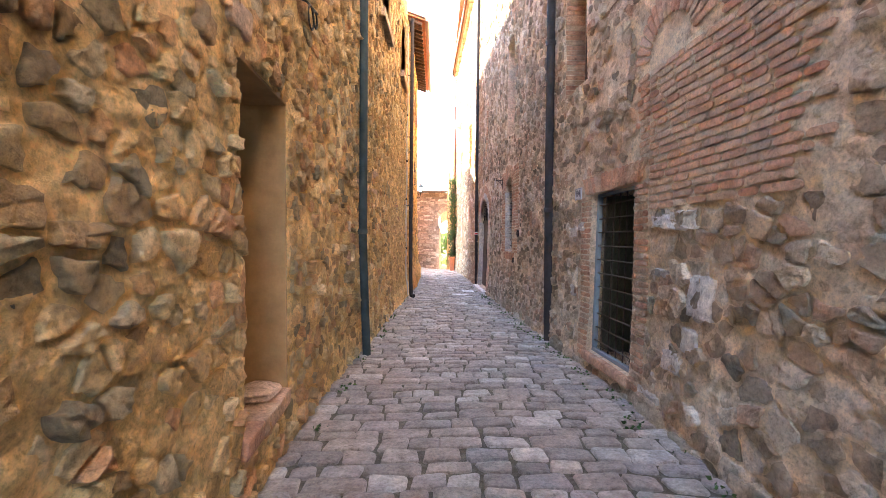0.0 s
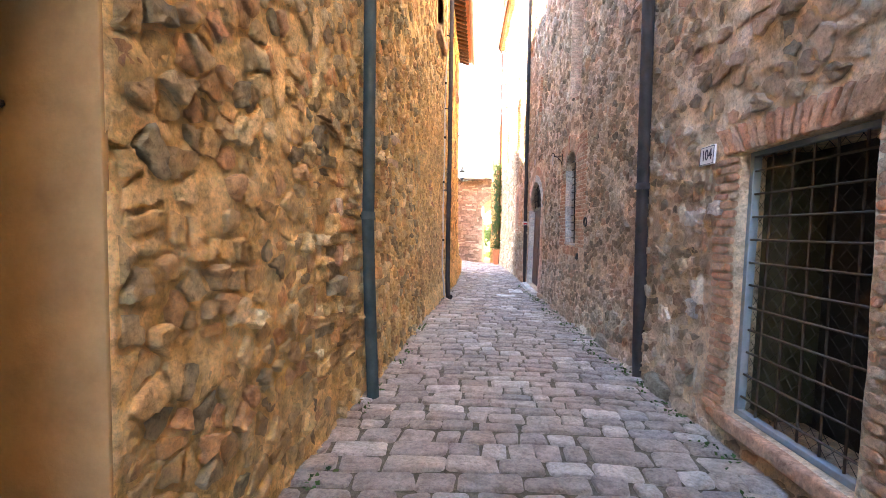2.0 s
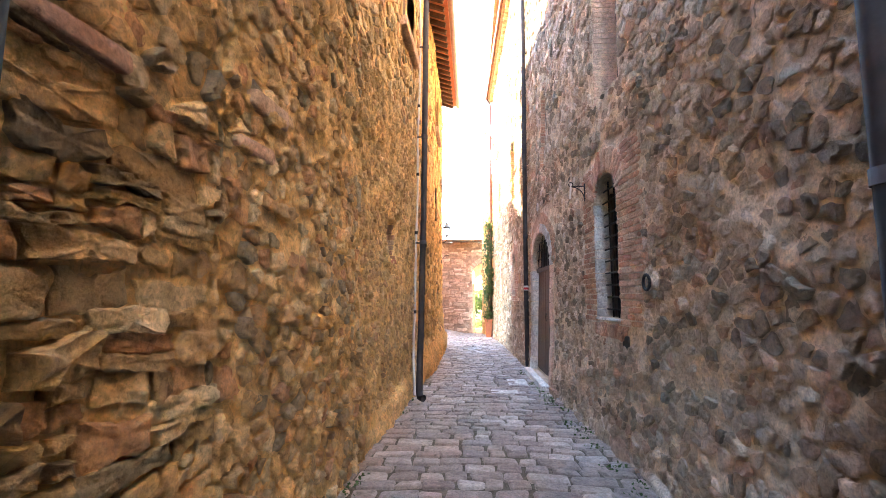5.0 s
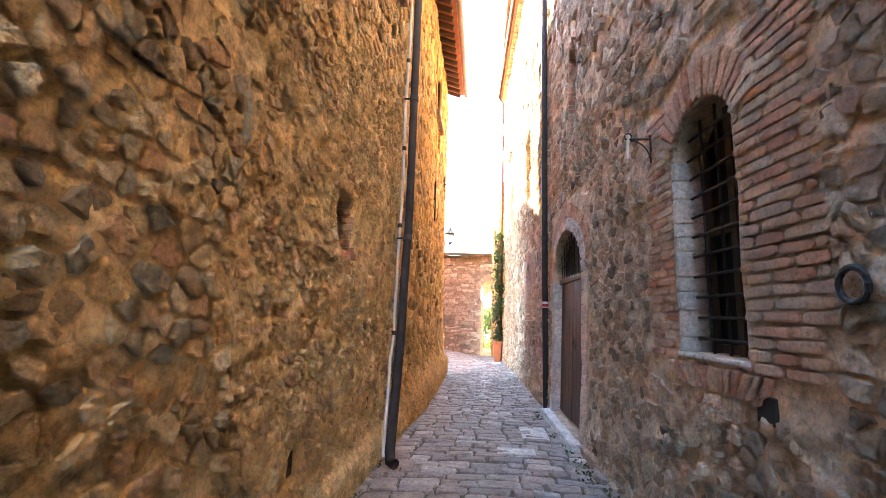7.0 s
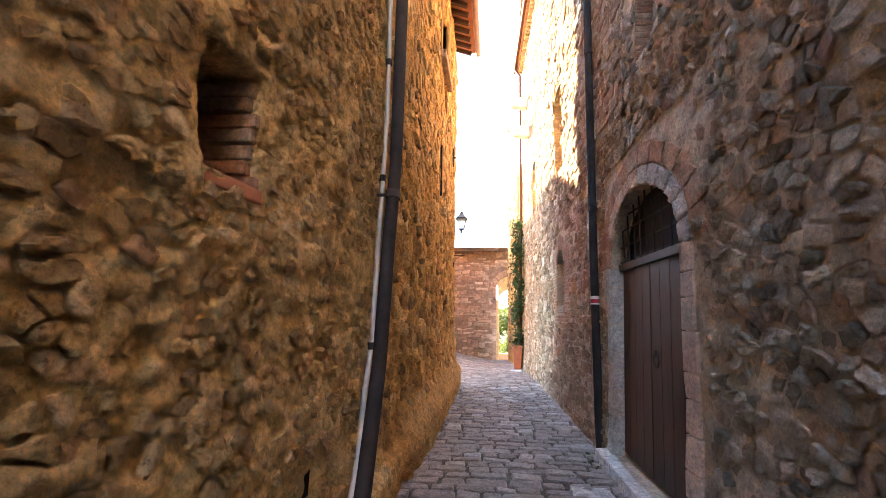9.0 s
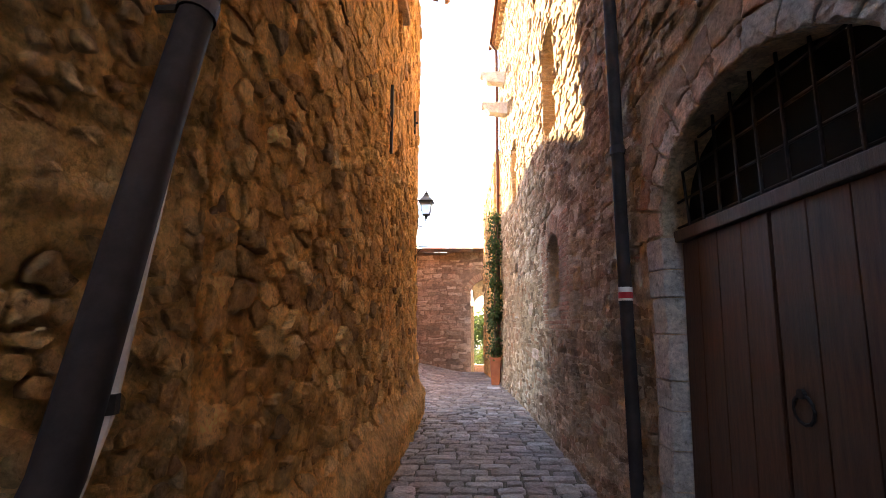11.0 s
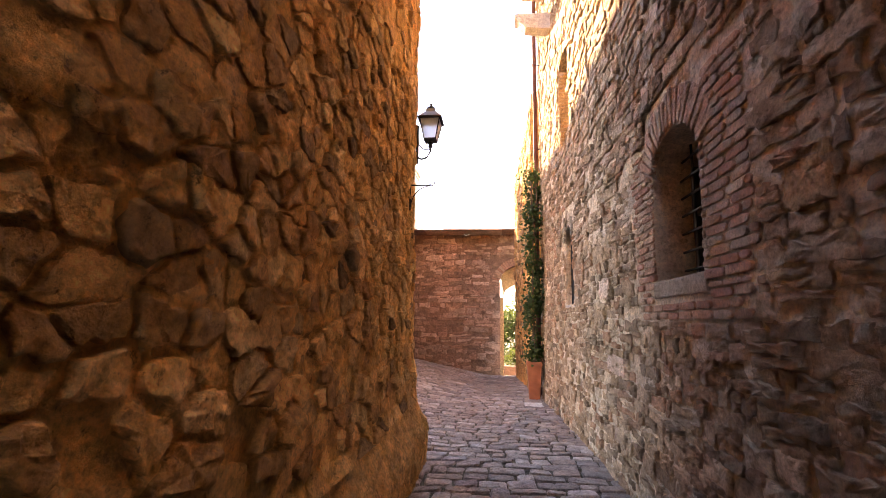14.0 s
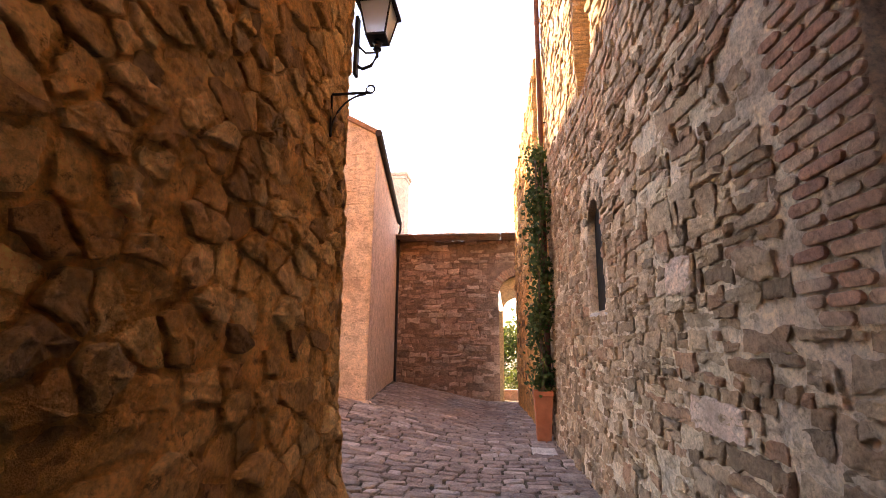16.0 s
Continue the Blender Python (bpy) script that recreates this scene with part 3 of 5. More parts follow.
gx, gy = spaced(-4.2, 3.0, 0.3, 900), spaced(-6, 36, 0.4, 900)
g = Geo()
for x in gx:
    for y in gy:
        g.v.append((x, y, ground_z(max(-4.5, x), y)))
for i in range(len(gx) - 1):
    for j in range(len(gy) - 1):
        k = i * len(gy) + j
        g.f.append((k, k + len(gy), k + len(gy) + 1, k + 1))
ground = tagged(part("ground", g, JOINT, smooth=True), "dark earth bed under the lane and country beyond", "ground", "", "structure")

# ---------------------------------------------------------------- openings
R_GRILLE = dict(u0=3.88, u1=4.84, v0=0.20, v1=1.86)
R_UP_A = dict(u0=5.0, u1=5.78, v0=3.14, v1=4.55)
R_ARCH_1 = dict(u0=8.95, u1=9.60, v0=1.17, v1=2.62, rise=0.22)
R_UP_B = dict(u0=8.84, u1=9.58, v0=3.46, v1=5.35)
R_DOOR = dict(u0=11.93, u1=13.60, v0=0.02, v1=2.50, rise=0.62)
R_UP_C = dict(u0=12.15, u1=12.65, v0=3.62, v1=4.95)
R_WIN_4 = dict(u0=16.58, u1=17.33, v0=1.56, v1=2.56, rise=0.24)
R_WIN_D = dict(u0=16.5, u1=17.35, v0=4.0, v1=5.6, rise=0.1)
R_WIN_5 = dict(u0=20.42, u1=21.0, v0=1.52, v1=2.68, rise=0.22)
R_WIN_E = dict(u0=20.4, u1=21.15, v0=4.05, v1=5.5, rise=0.1)
R_WIN_F = dict(u0=21.9, u1=22.5, v0=8.6, v1=9.6)
R_OPEN = [R_GRILLE, R_UP_A, R_ARCH_1, R_UP_B, R_DOOR, R_UP_C, R_WIN_4, R_WIN_D, R_WIN_5, R_WIN_E, R_WIN_F]
L_DOOR = dict(u0=2.13, u1=2.94, v0=0.40, v1=2.22)
L_WIN_A = dict(u0=7.3, u1=8.25, v0=4.98, v1=6.4)
L_WIN_B = dict(u0=10.55, u1=11.55, v0=5.2, v1=6.6)
L_HOLE = dict(u0=10.0, u1=10.34, v0=1.82, v1=2.30)
L_SLOT_1 = dict(u0=9.21, u1=9.33, v0=0.41, v1=0.56)
L_SLOT_2 = dict(u0=10.9, u1=11.0, v0=0.45, v1=0.58)
L1_OPEN = [L_DOOR, L_WIN_A, L_WIN_B, L_HOLE, L_SLOT_1, L_SLOT_2]
L_WIN_C = dict(u0=15.3, u1=16.2, v0=5.45, v1=6.5)
L2_OPEN = [L_WIN_C]


def rects(openings, pad=0.0):
    return [(o["u0"] - pad, o["u1"] + pad, o["v0"] - pad, o["v1"] + pad) for o in openings]


BRICKED = [(3.60, 5.10, 0.10, 2.06), (1.9, 3.66, 1.62, 2.76), (3.66, 3.9, 2.06, 2.76), (1.9, 2.85, 2.7, 3.3), (2.75, 3.9, 2.7, 3.36), (8.42, 10.08, 0.97, 2.46), (8.38, 8.9, 2.4, 2.82), (8.85, 9.72, 2.4, 2.92), (9.65, 10.08, 2.4, 2.82),
           (16.06, 17.80, 1.28, 2.4), (16.0, 16.5, 2.4, 2.8), (16.45, 17.45, 2.4, 2.88), (17.4, 17.80, 2.4, 2.60), (11.65, 13.84, -0.1, 1.9), (11.7, 13.80, 1.9, 2.9), (20.2, 21.2, 2.4, 2.95)]

# ---------------------------------------------------------------- lane walls
wall_right = wall_body("wall_right", map_right, -6, 23.9, -0.5, 10.0, R_OPEN, MORTAR_R, "grey-brown rubble stone house wall with brick window heads", step=0.03, amp=0.013, seed=4.0, fine=(1.0, 18.0), calm=BRICKED)
wall_left_near = wall_body("wall_left_near", map_left, -6, 12.30, -0.5, 8.0, L1_OPEN, MORTAR_L, "ochre rubble stone house wall with wide mortar joints", step=0.028, amp=0.016, crust=(8.2, 12.6, 0.55), seed=6.0, fine=(0.0, 12.29))
wall_left_far = wall_body("wall_left_far", map_left, 12.30, 18.65, -0.6, 7.3, L2_OPEN, MORTAR_LF, "brown rubble wall with a sloping plastered foot", step=0.03, amp=0.022, seed=8.0)


def block(name, x0, x1, y0, y1, z0, z1, mat, label, cat="wall"):
    return tagged(part(name, Geo().box(x0, x1, y0, y1, z0, z1), mat), label, cat, "", "structure")


# unseen plain walls and roofs, added to close the houses and keep rooms dark
block("wall_left_back", -8.3, -8.0, -6, 18.65, -0.6, 7.3, MORTAR_L, "plain rubble back wall of the house")
block("wall_left_party", -8.0, -1.30, 12.15, 12.40, -0.6, 8.0, MORTAR_L, "plain party wall between two houses")
block("wall_right_back", 8.0, 8.3, -6, 23.9, -0.6, 10.0, MORTAR_R, "plain back wall of the tall house")
# added behind the start; low, so that sky light enters the lane
block("wall_behind", -8.3, 8.3, -15.5, -15.0, -0.6, 5.0, MORTAR_R, "unseen plain wall added to close the lane, kept low for light")
block("roof_left_near", -8.3, -1.25, -6, 12.40, 8.01, 8.15, TILE, "tiled roof of the house", "roof")
block("roof_right", 0.80, 8.3, -6, 24.1, 10.02, 10.2, TILE, "tiled roof of the tall house", "roof")


def map_corner(u, v, o):
    # the end of the second house, facing the small square; u runs to the west
    return (-0.79 + splay_left(18.6, v) * 0.6 - u, 18.65 + wob(u, v, 12.0) + o, v)


wall_left_end = wall_body("wall_left_end", map_corner, 0.02, 7.2, -0.6, 7.3, [], MORTAR_LF, "brown rubble end wall of the house by the square", seed=3.0, thick=0.3, step=0.3)


def map_right_end(u, v, o):
    return (1.05 + u, 23.9 + o, v)


wall_right_end = wall_body("wall_right_end", map_right_end, 0.46, 7.2, -0.6, 10.0, [], MORTAR_R, "grey rubble end wall of the tall house", seed=3.0, thick=0.3, step=0.4)

# roof of the second house on the left: a low pitch that rises from the lane
roof = thing("roof_left", (-0.8, 15.5, 7.3), "clay tiled roof with rafters and a gutter at the eave", "roof", kind="structure")
E0, E1 = 12.45, 18.35
g = Geo().add([(-0.36, E0, 7.26), (-0.36, E1, 7.26), (-4.6, E1, 8.75), (-4.6, E0, 8.75), (-0.36, E0, 7.30), (-0.36, E1, 7.30), (-4.6, E1, 8.79), (-4.6, E0, 8.79),
               (-8.3, E1, 7.3), (-8.3, E0, 7.3)], [(0, 1, 2, 3), (4, 7, 6, 5), (0, 4, 5, 1), (1, 5, 6, 2), (3, 2, 6, 7), (0, 3, 7, 4), (7, 6, 8, 9), (6, 2, 8), (3, 7, 9)])
part("deck", g, TERRA, roof, "terracotta planks under the tiles")
k = E0 + 0.1
while k < E1:
    m4 = pose(-0.78, k, 7.36, 0, 19.4, 0)
    part("rafter", Geo().box(-0.6, 0.38, -0.045, 0.045, -0.075, 0.0, 0.008, m4), WOOD, roof)
    k += 0.27
k = E0 + 0.08
while k < E1:
    g = Geo()
    for i in range(7):
        a = math.pi * i / 6
        for sx, sz in ((-0.32, 7.32), (-1.6, 7.77)):
            g.v.append((sx, k + 0.085 * math.cos(a), sz + 0.065 * math.sin(a)))
    g.f = [(2 * i, 2 * i + 1, 2 * i + 3, 2 * i + 2) for i in range(6)]
    part("roof_tile", g, TILE, roof)
    k += 0.2
g = Geo()
for i in range(9):
    a = math.pi + math.pi * i / 8
    for y in (E0 - 0.05, E1 + 0.06):
        for r in (0.062, 0.056):
            g.v.append((-0.29 + r * math.cos(a), y, 7.29 + r * math.sin(a)))
for i in range(8):
    q = 4 * i
    g.f += [(q, q + 2, q + 6, q + 4), (q + 1, q + 5, q + 7, q + 3), (q, q + 4, q + 5, q + 1), (q + 2, q + 3, q + 7, q + 6)]
part("gutter", g, PINK, roof, "faded pink-brown half-round gutter")

# eave of the tall house on the right
eave = thing("eave_right", (0.95, 20, 10.0), "tiled eave with brick dentils and a copper gutter", "roof", kind="structure")
for k in range(46):
    y = 15 + k * 0.195
    x = lerp(RIGHT, y)
    part("dentil", Geo().box(x - 0.14, x + 0.2, y, y + 0.11, 9.80, 9.9, 0.006), BRICK_Y, eave)
g = Geo()
for y in (14.0, 18.0, 24.05):
    x = lerp(RIGHT, y)
    g.v += [(x - 0.22, y, 9.905), (x + 0.2, y, 9.905), (x + 0.2, y, 9.98), (x - 0.22, y, 9.98)]
for i in range(2):
    for j in range(4):
        g.f.append((4 * i + j, 4 * i + (j + 1) % 4, 4 * i + 4 + (j + 1) % 4, 4 * i + 4 + j))
g.f += [(0, 1, 2, 3), (8, 9, 10, 11)]
part("tile_course", g, TILE, eave)
part("gutter", Geo().tube([(lerp(RIGHT, y) - 0.27, y, 9.95) for y in (14, 18, 24.05)], 0.055), PIPE_R, eave)


# ---------------------------------------------------------------- far end of the lane
ARCH = dict(u0=0.22, u1=1.75, v0=-1.0, v1=3.40, rise=0.62)


def map_end(u, v, o):
    return (u, 31.5 - o - 0.03 * n3(u * 0.6, v * 0.6, 1.0), v)


wall_end = wall_body("wall_end", map_end, -3.5, 3.2, -1.2, 4.60, [ARCH], MORTAR_E, "reddish rubble town wall pierced by an arched gateway", thick=0.95, amp=0.03, seed=2.0)
g = Geo()
for i in range(9):
    u = -3.35 + i * 0.73
    g.box(u, u + 0.726, 30.5 + 0.02, 31.55 + 0.01 * n3(i * 1.3, 2, 0), 4.605, 4.65 + 0.02 * n3(i * 1.7, 0, 0), 0.01)
part("coping", g, STONE_E, wall_end, "thin flat coping stones")
brick_arch(wall_end, map_end, 0.985, 2.6, 0.80, 1.10, 8, 172, BRICK, rnd, 0.05, 0.09)
# inner, narrower arch at the back of the gateway
inner = Geo()
n = 20
for i in range(n + 1):
    a = math.pi * i / n
    cx, cz = 0.985 - 0.62 * math.cos(a), 2.2 + 0.5 * math.sin(a)
    inner.v += [(cx, 30.75 + 1.2, cz), (cx, 32.4, cz), (0.985 - 0.80 * math.cos(a), 31.95, 3.45), (0.985 - 0.80 * math.cos(a), 32.4, 3.45)]
for i in range(n):
    p, q = 4 * i, 4 * i + 4
    inner.f += [(p, q, q + 2, p + 2), (p, p + 1, q + 1, q), (p + 1, p + 3, q + 3, q + 1)]
for s in (-1, 1):
    x0, x1 = sorted((0.985 + s * 0.62, 0.985 + s * 0.80))
    inner.box(x0, x1, 31.95, 32.4, -1.0, 2.2)
part("inner_arch", inner, BRICK_Y, wall_end, "sunlit ochre stone inner arch")


def map_low(u, v, o):
    return (0.88 - 0.02 * (u - 24) - o - 0.04 * n3(u, v, 4.0), u, v)


LOW_WIN = dict(u0=25.3, u1=25.7, v0=3.6, v1=4.6, rise=0.15)
wall_low = wall_body("wall_right_low", map_low, 24.05, 30.5, -0.9, 6.2, [LOW_WIN], MORTAR_LF, "lower rubble wall with a ragged top beside the gateway", seed=5.0)
g = Geo()
for i in range(16):
    u = 24.05 + i * 0.4
    hh = 0.35 + 0.3 * n3(i * 0.7, 2, 1)
    g.box(0.90, 1.3, u, u + 0.39, 6.19, 6.25 + hh, 0.05)
part("ragged_top", g, STONE_LF, wall_low, "broken uneven wall head")

# ashlar house on the square
house = thing("ashlar_house", (-2.15, 24.3, 0.1), "pinkish dressed-stone house with a dark metal gutter", "house")


def map_h1(u, v, o):
    return (-2.2 - u, 24.3 - o, v)


def map_h2(u, v, o):
    return (-2.13 - (u - 24.3) * 0.13 + o, u, v)


g = Geo().add([(-2.2, 24.3, -0.3), (-3.33, 31.5, -0.9), (-7.0, 31.5, -0.9), (-6.0, 24.3, -0.3), (-2.2, 24.3, 5.3), (-3.33, 31.5, 5.3), (-7.0, 31.5, 5.3), (-6.0, 24.3, 5.3), (-4.1, 24.3, 6.3), (-5.0, 31.5, 6.3)],
              [(0, 1, 5, 4), (3, 0, 4, 8, 7), (1, 2, 6, 9, 5), (2, 3, 7, 6)])
part("wall", g, STONE_P, house, "pink-tan stone walls")
g = Geo().add([(-2.16, 24.22, 5.22), (-3.27, 31.4, 5.22), (-5.0, 31.4, 6.32), (-4.1, 24.22, 6.32), (-2.16, 24.22, 5.32), (-3.27, 31.4, 5.32), (-5.0, 31.4, 6.42), (-4.1, 24.22, 6.42), (-6.2, 24.22, 5.3), (-7.2, 31.4, 5.3)],
              [(0, 1, 2, 3), (4, 5, 6, 7), (0, 1, 5, 4), (0, 3, 7, 4), (1, 2, 6, 5), (7, 6, 9, 8), (3, 2, 9, 8)])
part("roof", g, TILE, house, "clay tile roof")
part("gutter", Geo().tube([(-2.13, 24.2, 5.24), (-3.22, 31.35, 5.24)], 0.07), PIPE_D, house, "dark metal gutter")
part("downpipe", Geo().tube([(-3.16, 31.2, 5.2), (-3.16, 31.2, 4.95), (-3.22, 31.25, 4.8), (-3.22, 31.25, -0.4)], 0.04), PIPE_D, house)
part("plinth", Geo().box(-3.0, -2.1, 24.12, 24.34, -0.3, 0.14, 0.03), STONE_P, house, "worn projecting stone plinth")
rng = random.Random(31)
v = 0.14
while v < 5.2:
    hh = rng.choice((0.22, 0.27, 0.32))
    u = 0.0
    while u < 1.6:
        w = rng.uniform(0.3, 0.6)
        got = stone_geo(map_h1, (0, 0), [(u, v), (u + w - 0.006, v), (u + w - 0.006, min(v + hh, 5.28) - 0.006), (u, min(v + hh, 5.28) - 0.006)], 0.010 * rng.uniform(0.5, 1.6), rng, gap=0.003)
        PENDING.append(("stone", got, STONE_P, house))
        u += w
    v += hh
# Unseen box added to cut the low sun off the right wall's lower part.
sun_blocker = thing("sun_blocker_house", (-11, 41, -2), "unseen plain block added to shade the grey wall from low sun", "house")
part("wall", Geo().box(-15, -8, 33, 41.5, -5, 10.3), STONE_P, sun_blocker)
part("roof", Geo().box(-15.3, -7.8, 32.8, 41.7, 10.3, 10.5), TILE, sun_blocker)
turret = thing("chimney_tower", (-4.1, 36, 5), "tall pinkish stone chimney tower with a moulded cap", "tower")
part("shaft", Geo().box(-4.75, -3.95, 35.6, 36.6, -2.5, 8.6, 0.03), STONE_P, turret)
part("cap", Geo().box(-4.85, -3.85, 35.5, 36.7, 8.6, 8.78, 0.04).box(-4.80, -3.90, 35.55, 36.65, 8.45, 8.6, 0.03), STONE_P, turret, "projecting moulded cap")


# ---------------------------------------------------------------- windows, doors
def inside(mp, u0, u1, v0, v1, o0, o1, bev=0.0):
    """A box in wall coordinates."""
    g_ = Geo()
    vs = [mp(u, v_, o) for u in (u0, u1) for v_ in (v0, v1) for o in (o0, o1)]
    g_.add(vs, [(0, 1, 3, 2), (4, 6, 7, 5), (0, 4, 5, 1), (2, 3, 7, 6), (0, 2, 6, 4), (1, 5, 7, 3)])
    if bev:
        bm = bmesh.new()
        bv = [bm.verts.new(p) for p in g_.v]
        for f in g_.f:
            bm.faces.new([bv[i] for i in f])
        bmesh.ops.bevel(bm, geom=bm.edges[:], offset=bev, segments=2, affect="EDGES", profile=0.5)
        bm.verts.index_update()
        g_ = Geo().add([p.co for p in bm.verts], [[p.index for p in f.verts] for f in bm.faces])
        bm.free()
    return g_


def bar(mp, a, c, r):
    return Geo().tube([mp(*a), mp(*c)], r, 8)


def centre(mp, o):
    return mp((o["u0"] + o["u1"]) / 2, o["v0"], 0)


def arched_pane(mp, o, off, mat, parent, name="pane", label=""):
    g_ = Geo()
    n_ = 12
    w = (o["u1"] - o["u0"]) / 2
    for i in range(n_ + 1):
        u = o["u0"] + w - w * math.cos(math.pi * i / n_)
        g_.v += [mp(u, o["v0"], off), mp(u, arc_top(o, u), off), mp(u, o["v0"], off - 0.02), mp(u, arc_top(o, u), off - 0.02)]
    for i in range(n_):
        p, q = 4 * i, 4 * i + 4
        g_.f += [(p, q, q + 1, p + 1), (p + 2, p + 3, q + 3, q + 2), (p + 1, q + 1, q + 3, p + 3)]
    return part(name, g_, mat, parent, label)


# barred cellar opening
win = thing("window_1", centre(map_right, R_GRILLE), "iron-barred cellar opening with a blue-grey frame and dark inside", "window", kind="structure")
o = R_GRILLE
for u0, u1, v0, v1 in ((o["u0"], o["u0"] + 0.035, o["v0"], o["v1"]), (o["u1"] - 0.035, o["u1"], o["v0"], o["v1"]), (o["u0"], o["u1"], o["v0"], o["v0"] + 0.035), (o["u0"], o["u1"], o["v1"] - 0.03, o["v1"])):
    part("frame_bar", inside(map_right, u0, u1, v0, v1, -0.11, -0.06, 0.004), STEEL, win, "blue-grey steel frame bar")
for i in range(5):
    u = o["u0"] + 0.16 + i * 0.16
    part("upright_bar", bar(map_right, (u, o["v0"], -0.085), (u, o["v1"], -0.085), 0.007), RUST, win)
for i in range(11):
    v = o["v0"] + 0.12 + i * 0.142
    part("cross_bar", bar(map_right, (o["u0"], v, -0.075), (o["u1"], v, -0.075), 0.007), RUST, win)
g = Geo()
for i in range(26):
    for s in (1, -1):
        a = o["u0"] - 1.6 + i * 0.1
        p0, p1 = (a, o["v0"]), (a + 1.66, o["v1"])
        lo, hi = max(0, (o["u0"] - a) / 1.66), min(1, (o["u1"] - a) / 1.66)
        if hi > lo:
            f = (lambda t_: (t_ if s > 0 else 1 - t_))
            va, vb = o["v0"] + 1.66 * f(lo), o["v0"] + 1.66 * f(hi)
            g.tube([map_right(a + 1.66 * lo, va, -0.12), map_right(a + 1.66 * hi, vb, -0.12)], 0.0016, 4)
part("wire_mesh", g, IRON, win, "thin diamond wire mesh")
part("backing", inside(map_right, o["u0"], o["u1"], o["v0"], o["v1"], -0.44, -0.40), DARK, win, "near-black sheet standing for the unlit cellar")
part("inner_jamb", inside(map_right, o["u1"] - 0.20, o["u1"], o["v0"] + 0.03, o["v1"] - 0.03, -0.38, -0.16), WOOD_G, win, "dark painted inner jamb")
part("sill", inside(map_right, o["u0"] - 0.05, o["u1"] + 0.05, o["v0"] - 0.09, o["v0"] - 0.002, -0.35, 0.035, 0.012), BRICK, win, "worn brick sill")
flat_arch(wall_right, map_right, o["u0"] - 0.12, o["u1"] + 0.14, o["v1"] + 0.004, o["v1"] + 0.19, BRICK, rnd)
brick_run(wall_right, map_right, o["u1"] + 0.004, o["u1"] + 0.25, 0.12, 1.85, BRICK, rnd, 0.012)
brick_run(wall_right, map_right, o["u0"] - 0.26, o["u0"] - 0.004, 0.12, 1.85, BRICK, rnd, 0.012)
brick_run(wall_right, map_right, 1.9, 3.615, 1.62, 2.74, BRICK, rnd, 0.009, ragged=(0.3, 0.0))
brick_run(wall_right, map_right, 3.62, 3.9, 2.08, 2.74, BRICK, rnd, 0.009, ragged=(0.0, 0.12))
brick_run(wall_right, map_right, 1.9, 2.78, 2.745, 3.3, BRICK, rnd, 0.012, ragged=(0.3, 0.0))
brick_arch(wall_right, map_right, 3.34, 2.72, 0.30, 0.56, 12, 168, BRICK, rnd, 0.012)


def upper_window(o, mp, mat, depth, label, bricks=True, pane=GLASS, group=""):
    w_ = thing("window_2", centre(mp, o), label, "window", group, "structure")
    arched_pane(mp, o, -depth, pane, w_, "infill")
    for u0, u1, v0, v1 in ((o["u0"], o["u0"] + 0.05, o["v0"], o["v1"] - o.get("rise", 0)), (o["u1"] - 0.05, o["u1"], o["v0"], o["v1"] - o.get("rise", 0)), ((o["u0"] + o["u1"]) / 2 - 0.03, (o["u0"] + o["u1"]) / 2 + 0.03, o["v0"], o["v1"] - 0.04)):
        part("window_frame", inside(mp, u0, u1, v0, v1, -depth + 0.005, -depth + 0.05), WOOD_D, w_)
    if bricks:
        v = o["v0"]
        while v < o["v1"] - o.get("rise", 0) - 0.05:
            for u, s in ((o["u0"], 1), (o["u1"], -1)):
                part("jamb_brick", inside(mp, min(u, u + s * 0.012), max(u, u + s * 0.012), v + 0.004, v + 0.056, -depth + 0.06, -0.004, 0.003), mat, w_)
            v += 0.062
    return w_


upper_window(R_UP_A, map_right, BRICK, 0.30, "tall window in a brick-lined recess")
upper_window(R_UP_B, map_right, STONE_P, 0.32, "tall window in a brick-lined recess with worn plaster")
upper_window(R_UP_C, map_right, BRICK, 0.30, "narrow window in a brick-lined recess")
upper_window(R_WIN_D, map_right, BRICK_Y, 0.34, "tall sunlit window recess lined with yellow brick")
upper_window(R_WIN_E, map_right, BRICK_Y, 0.34, "tall sunlit window recess lined with yellow brick")
upper_window(R_WIN_F, map_right, BRICK_Y, 0.30, "small window under the eave", False)


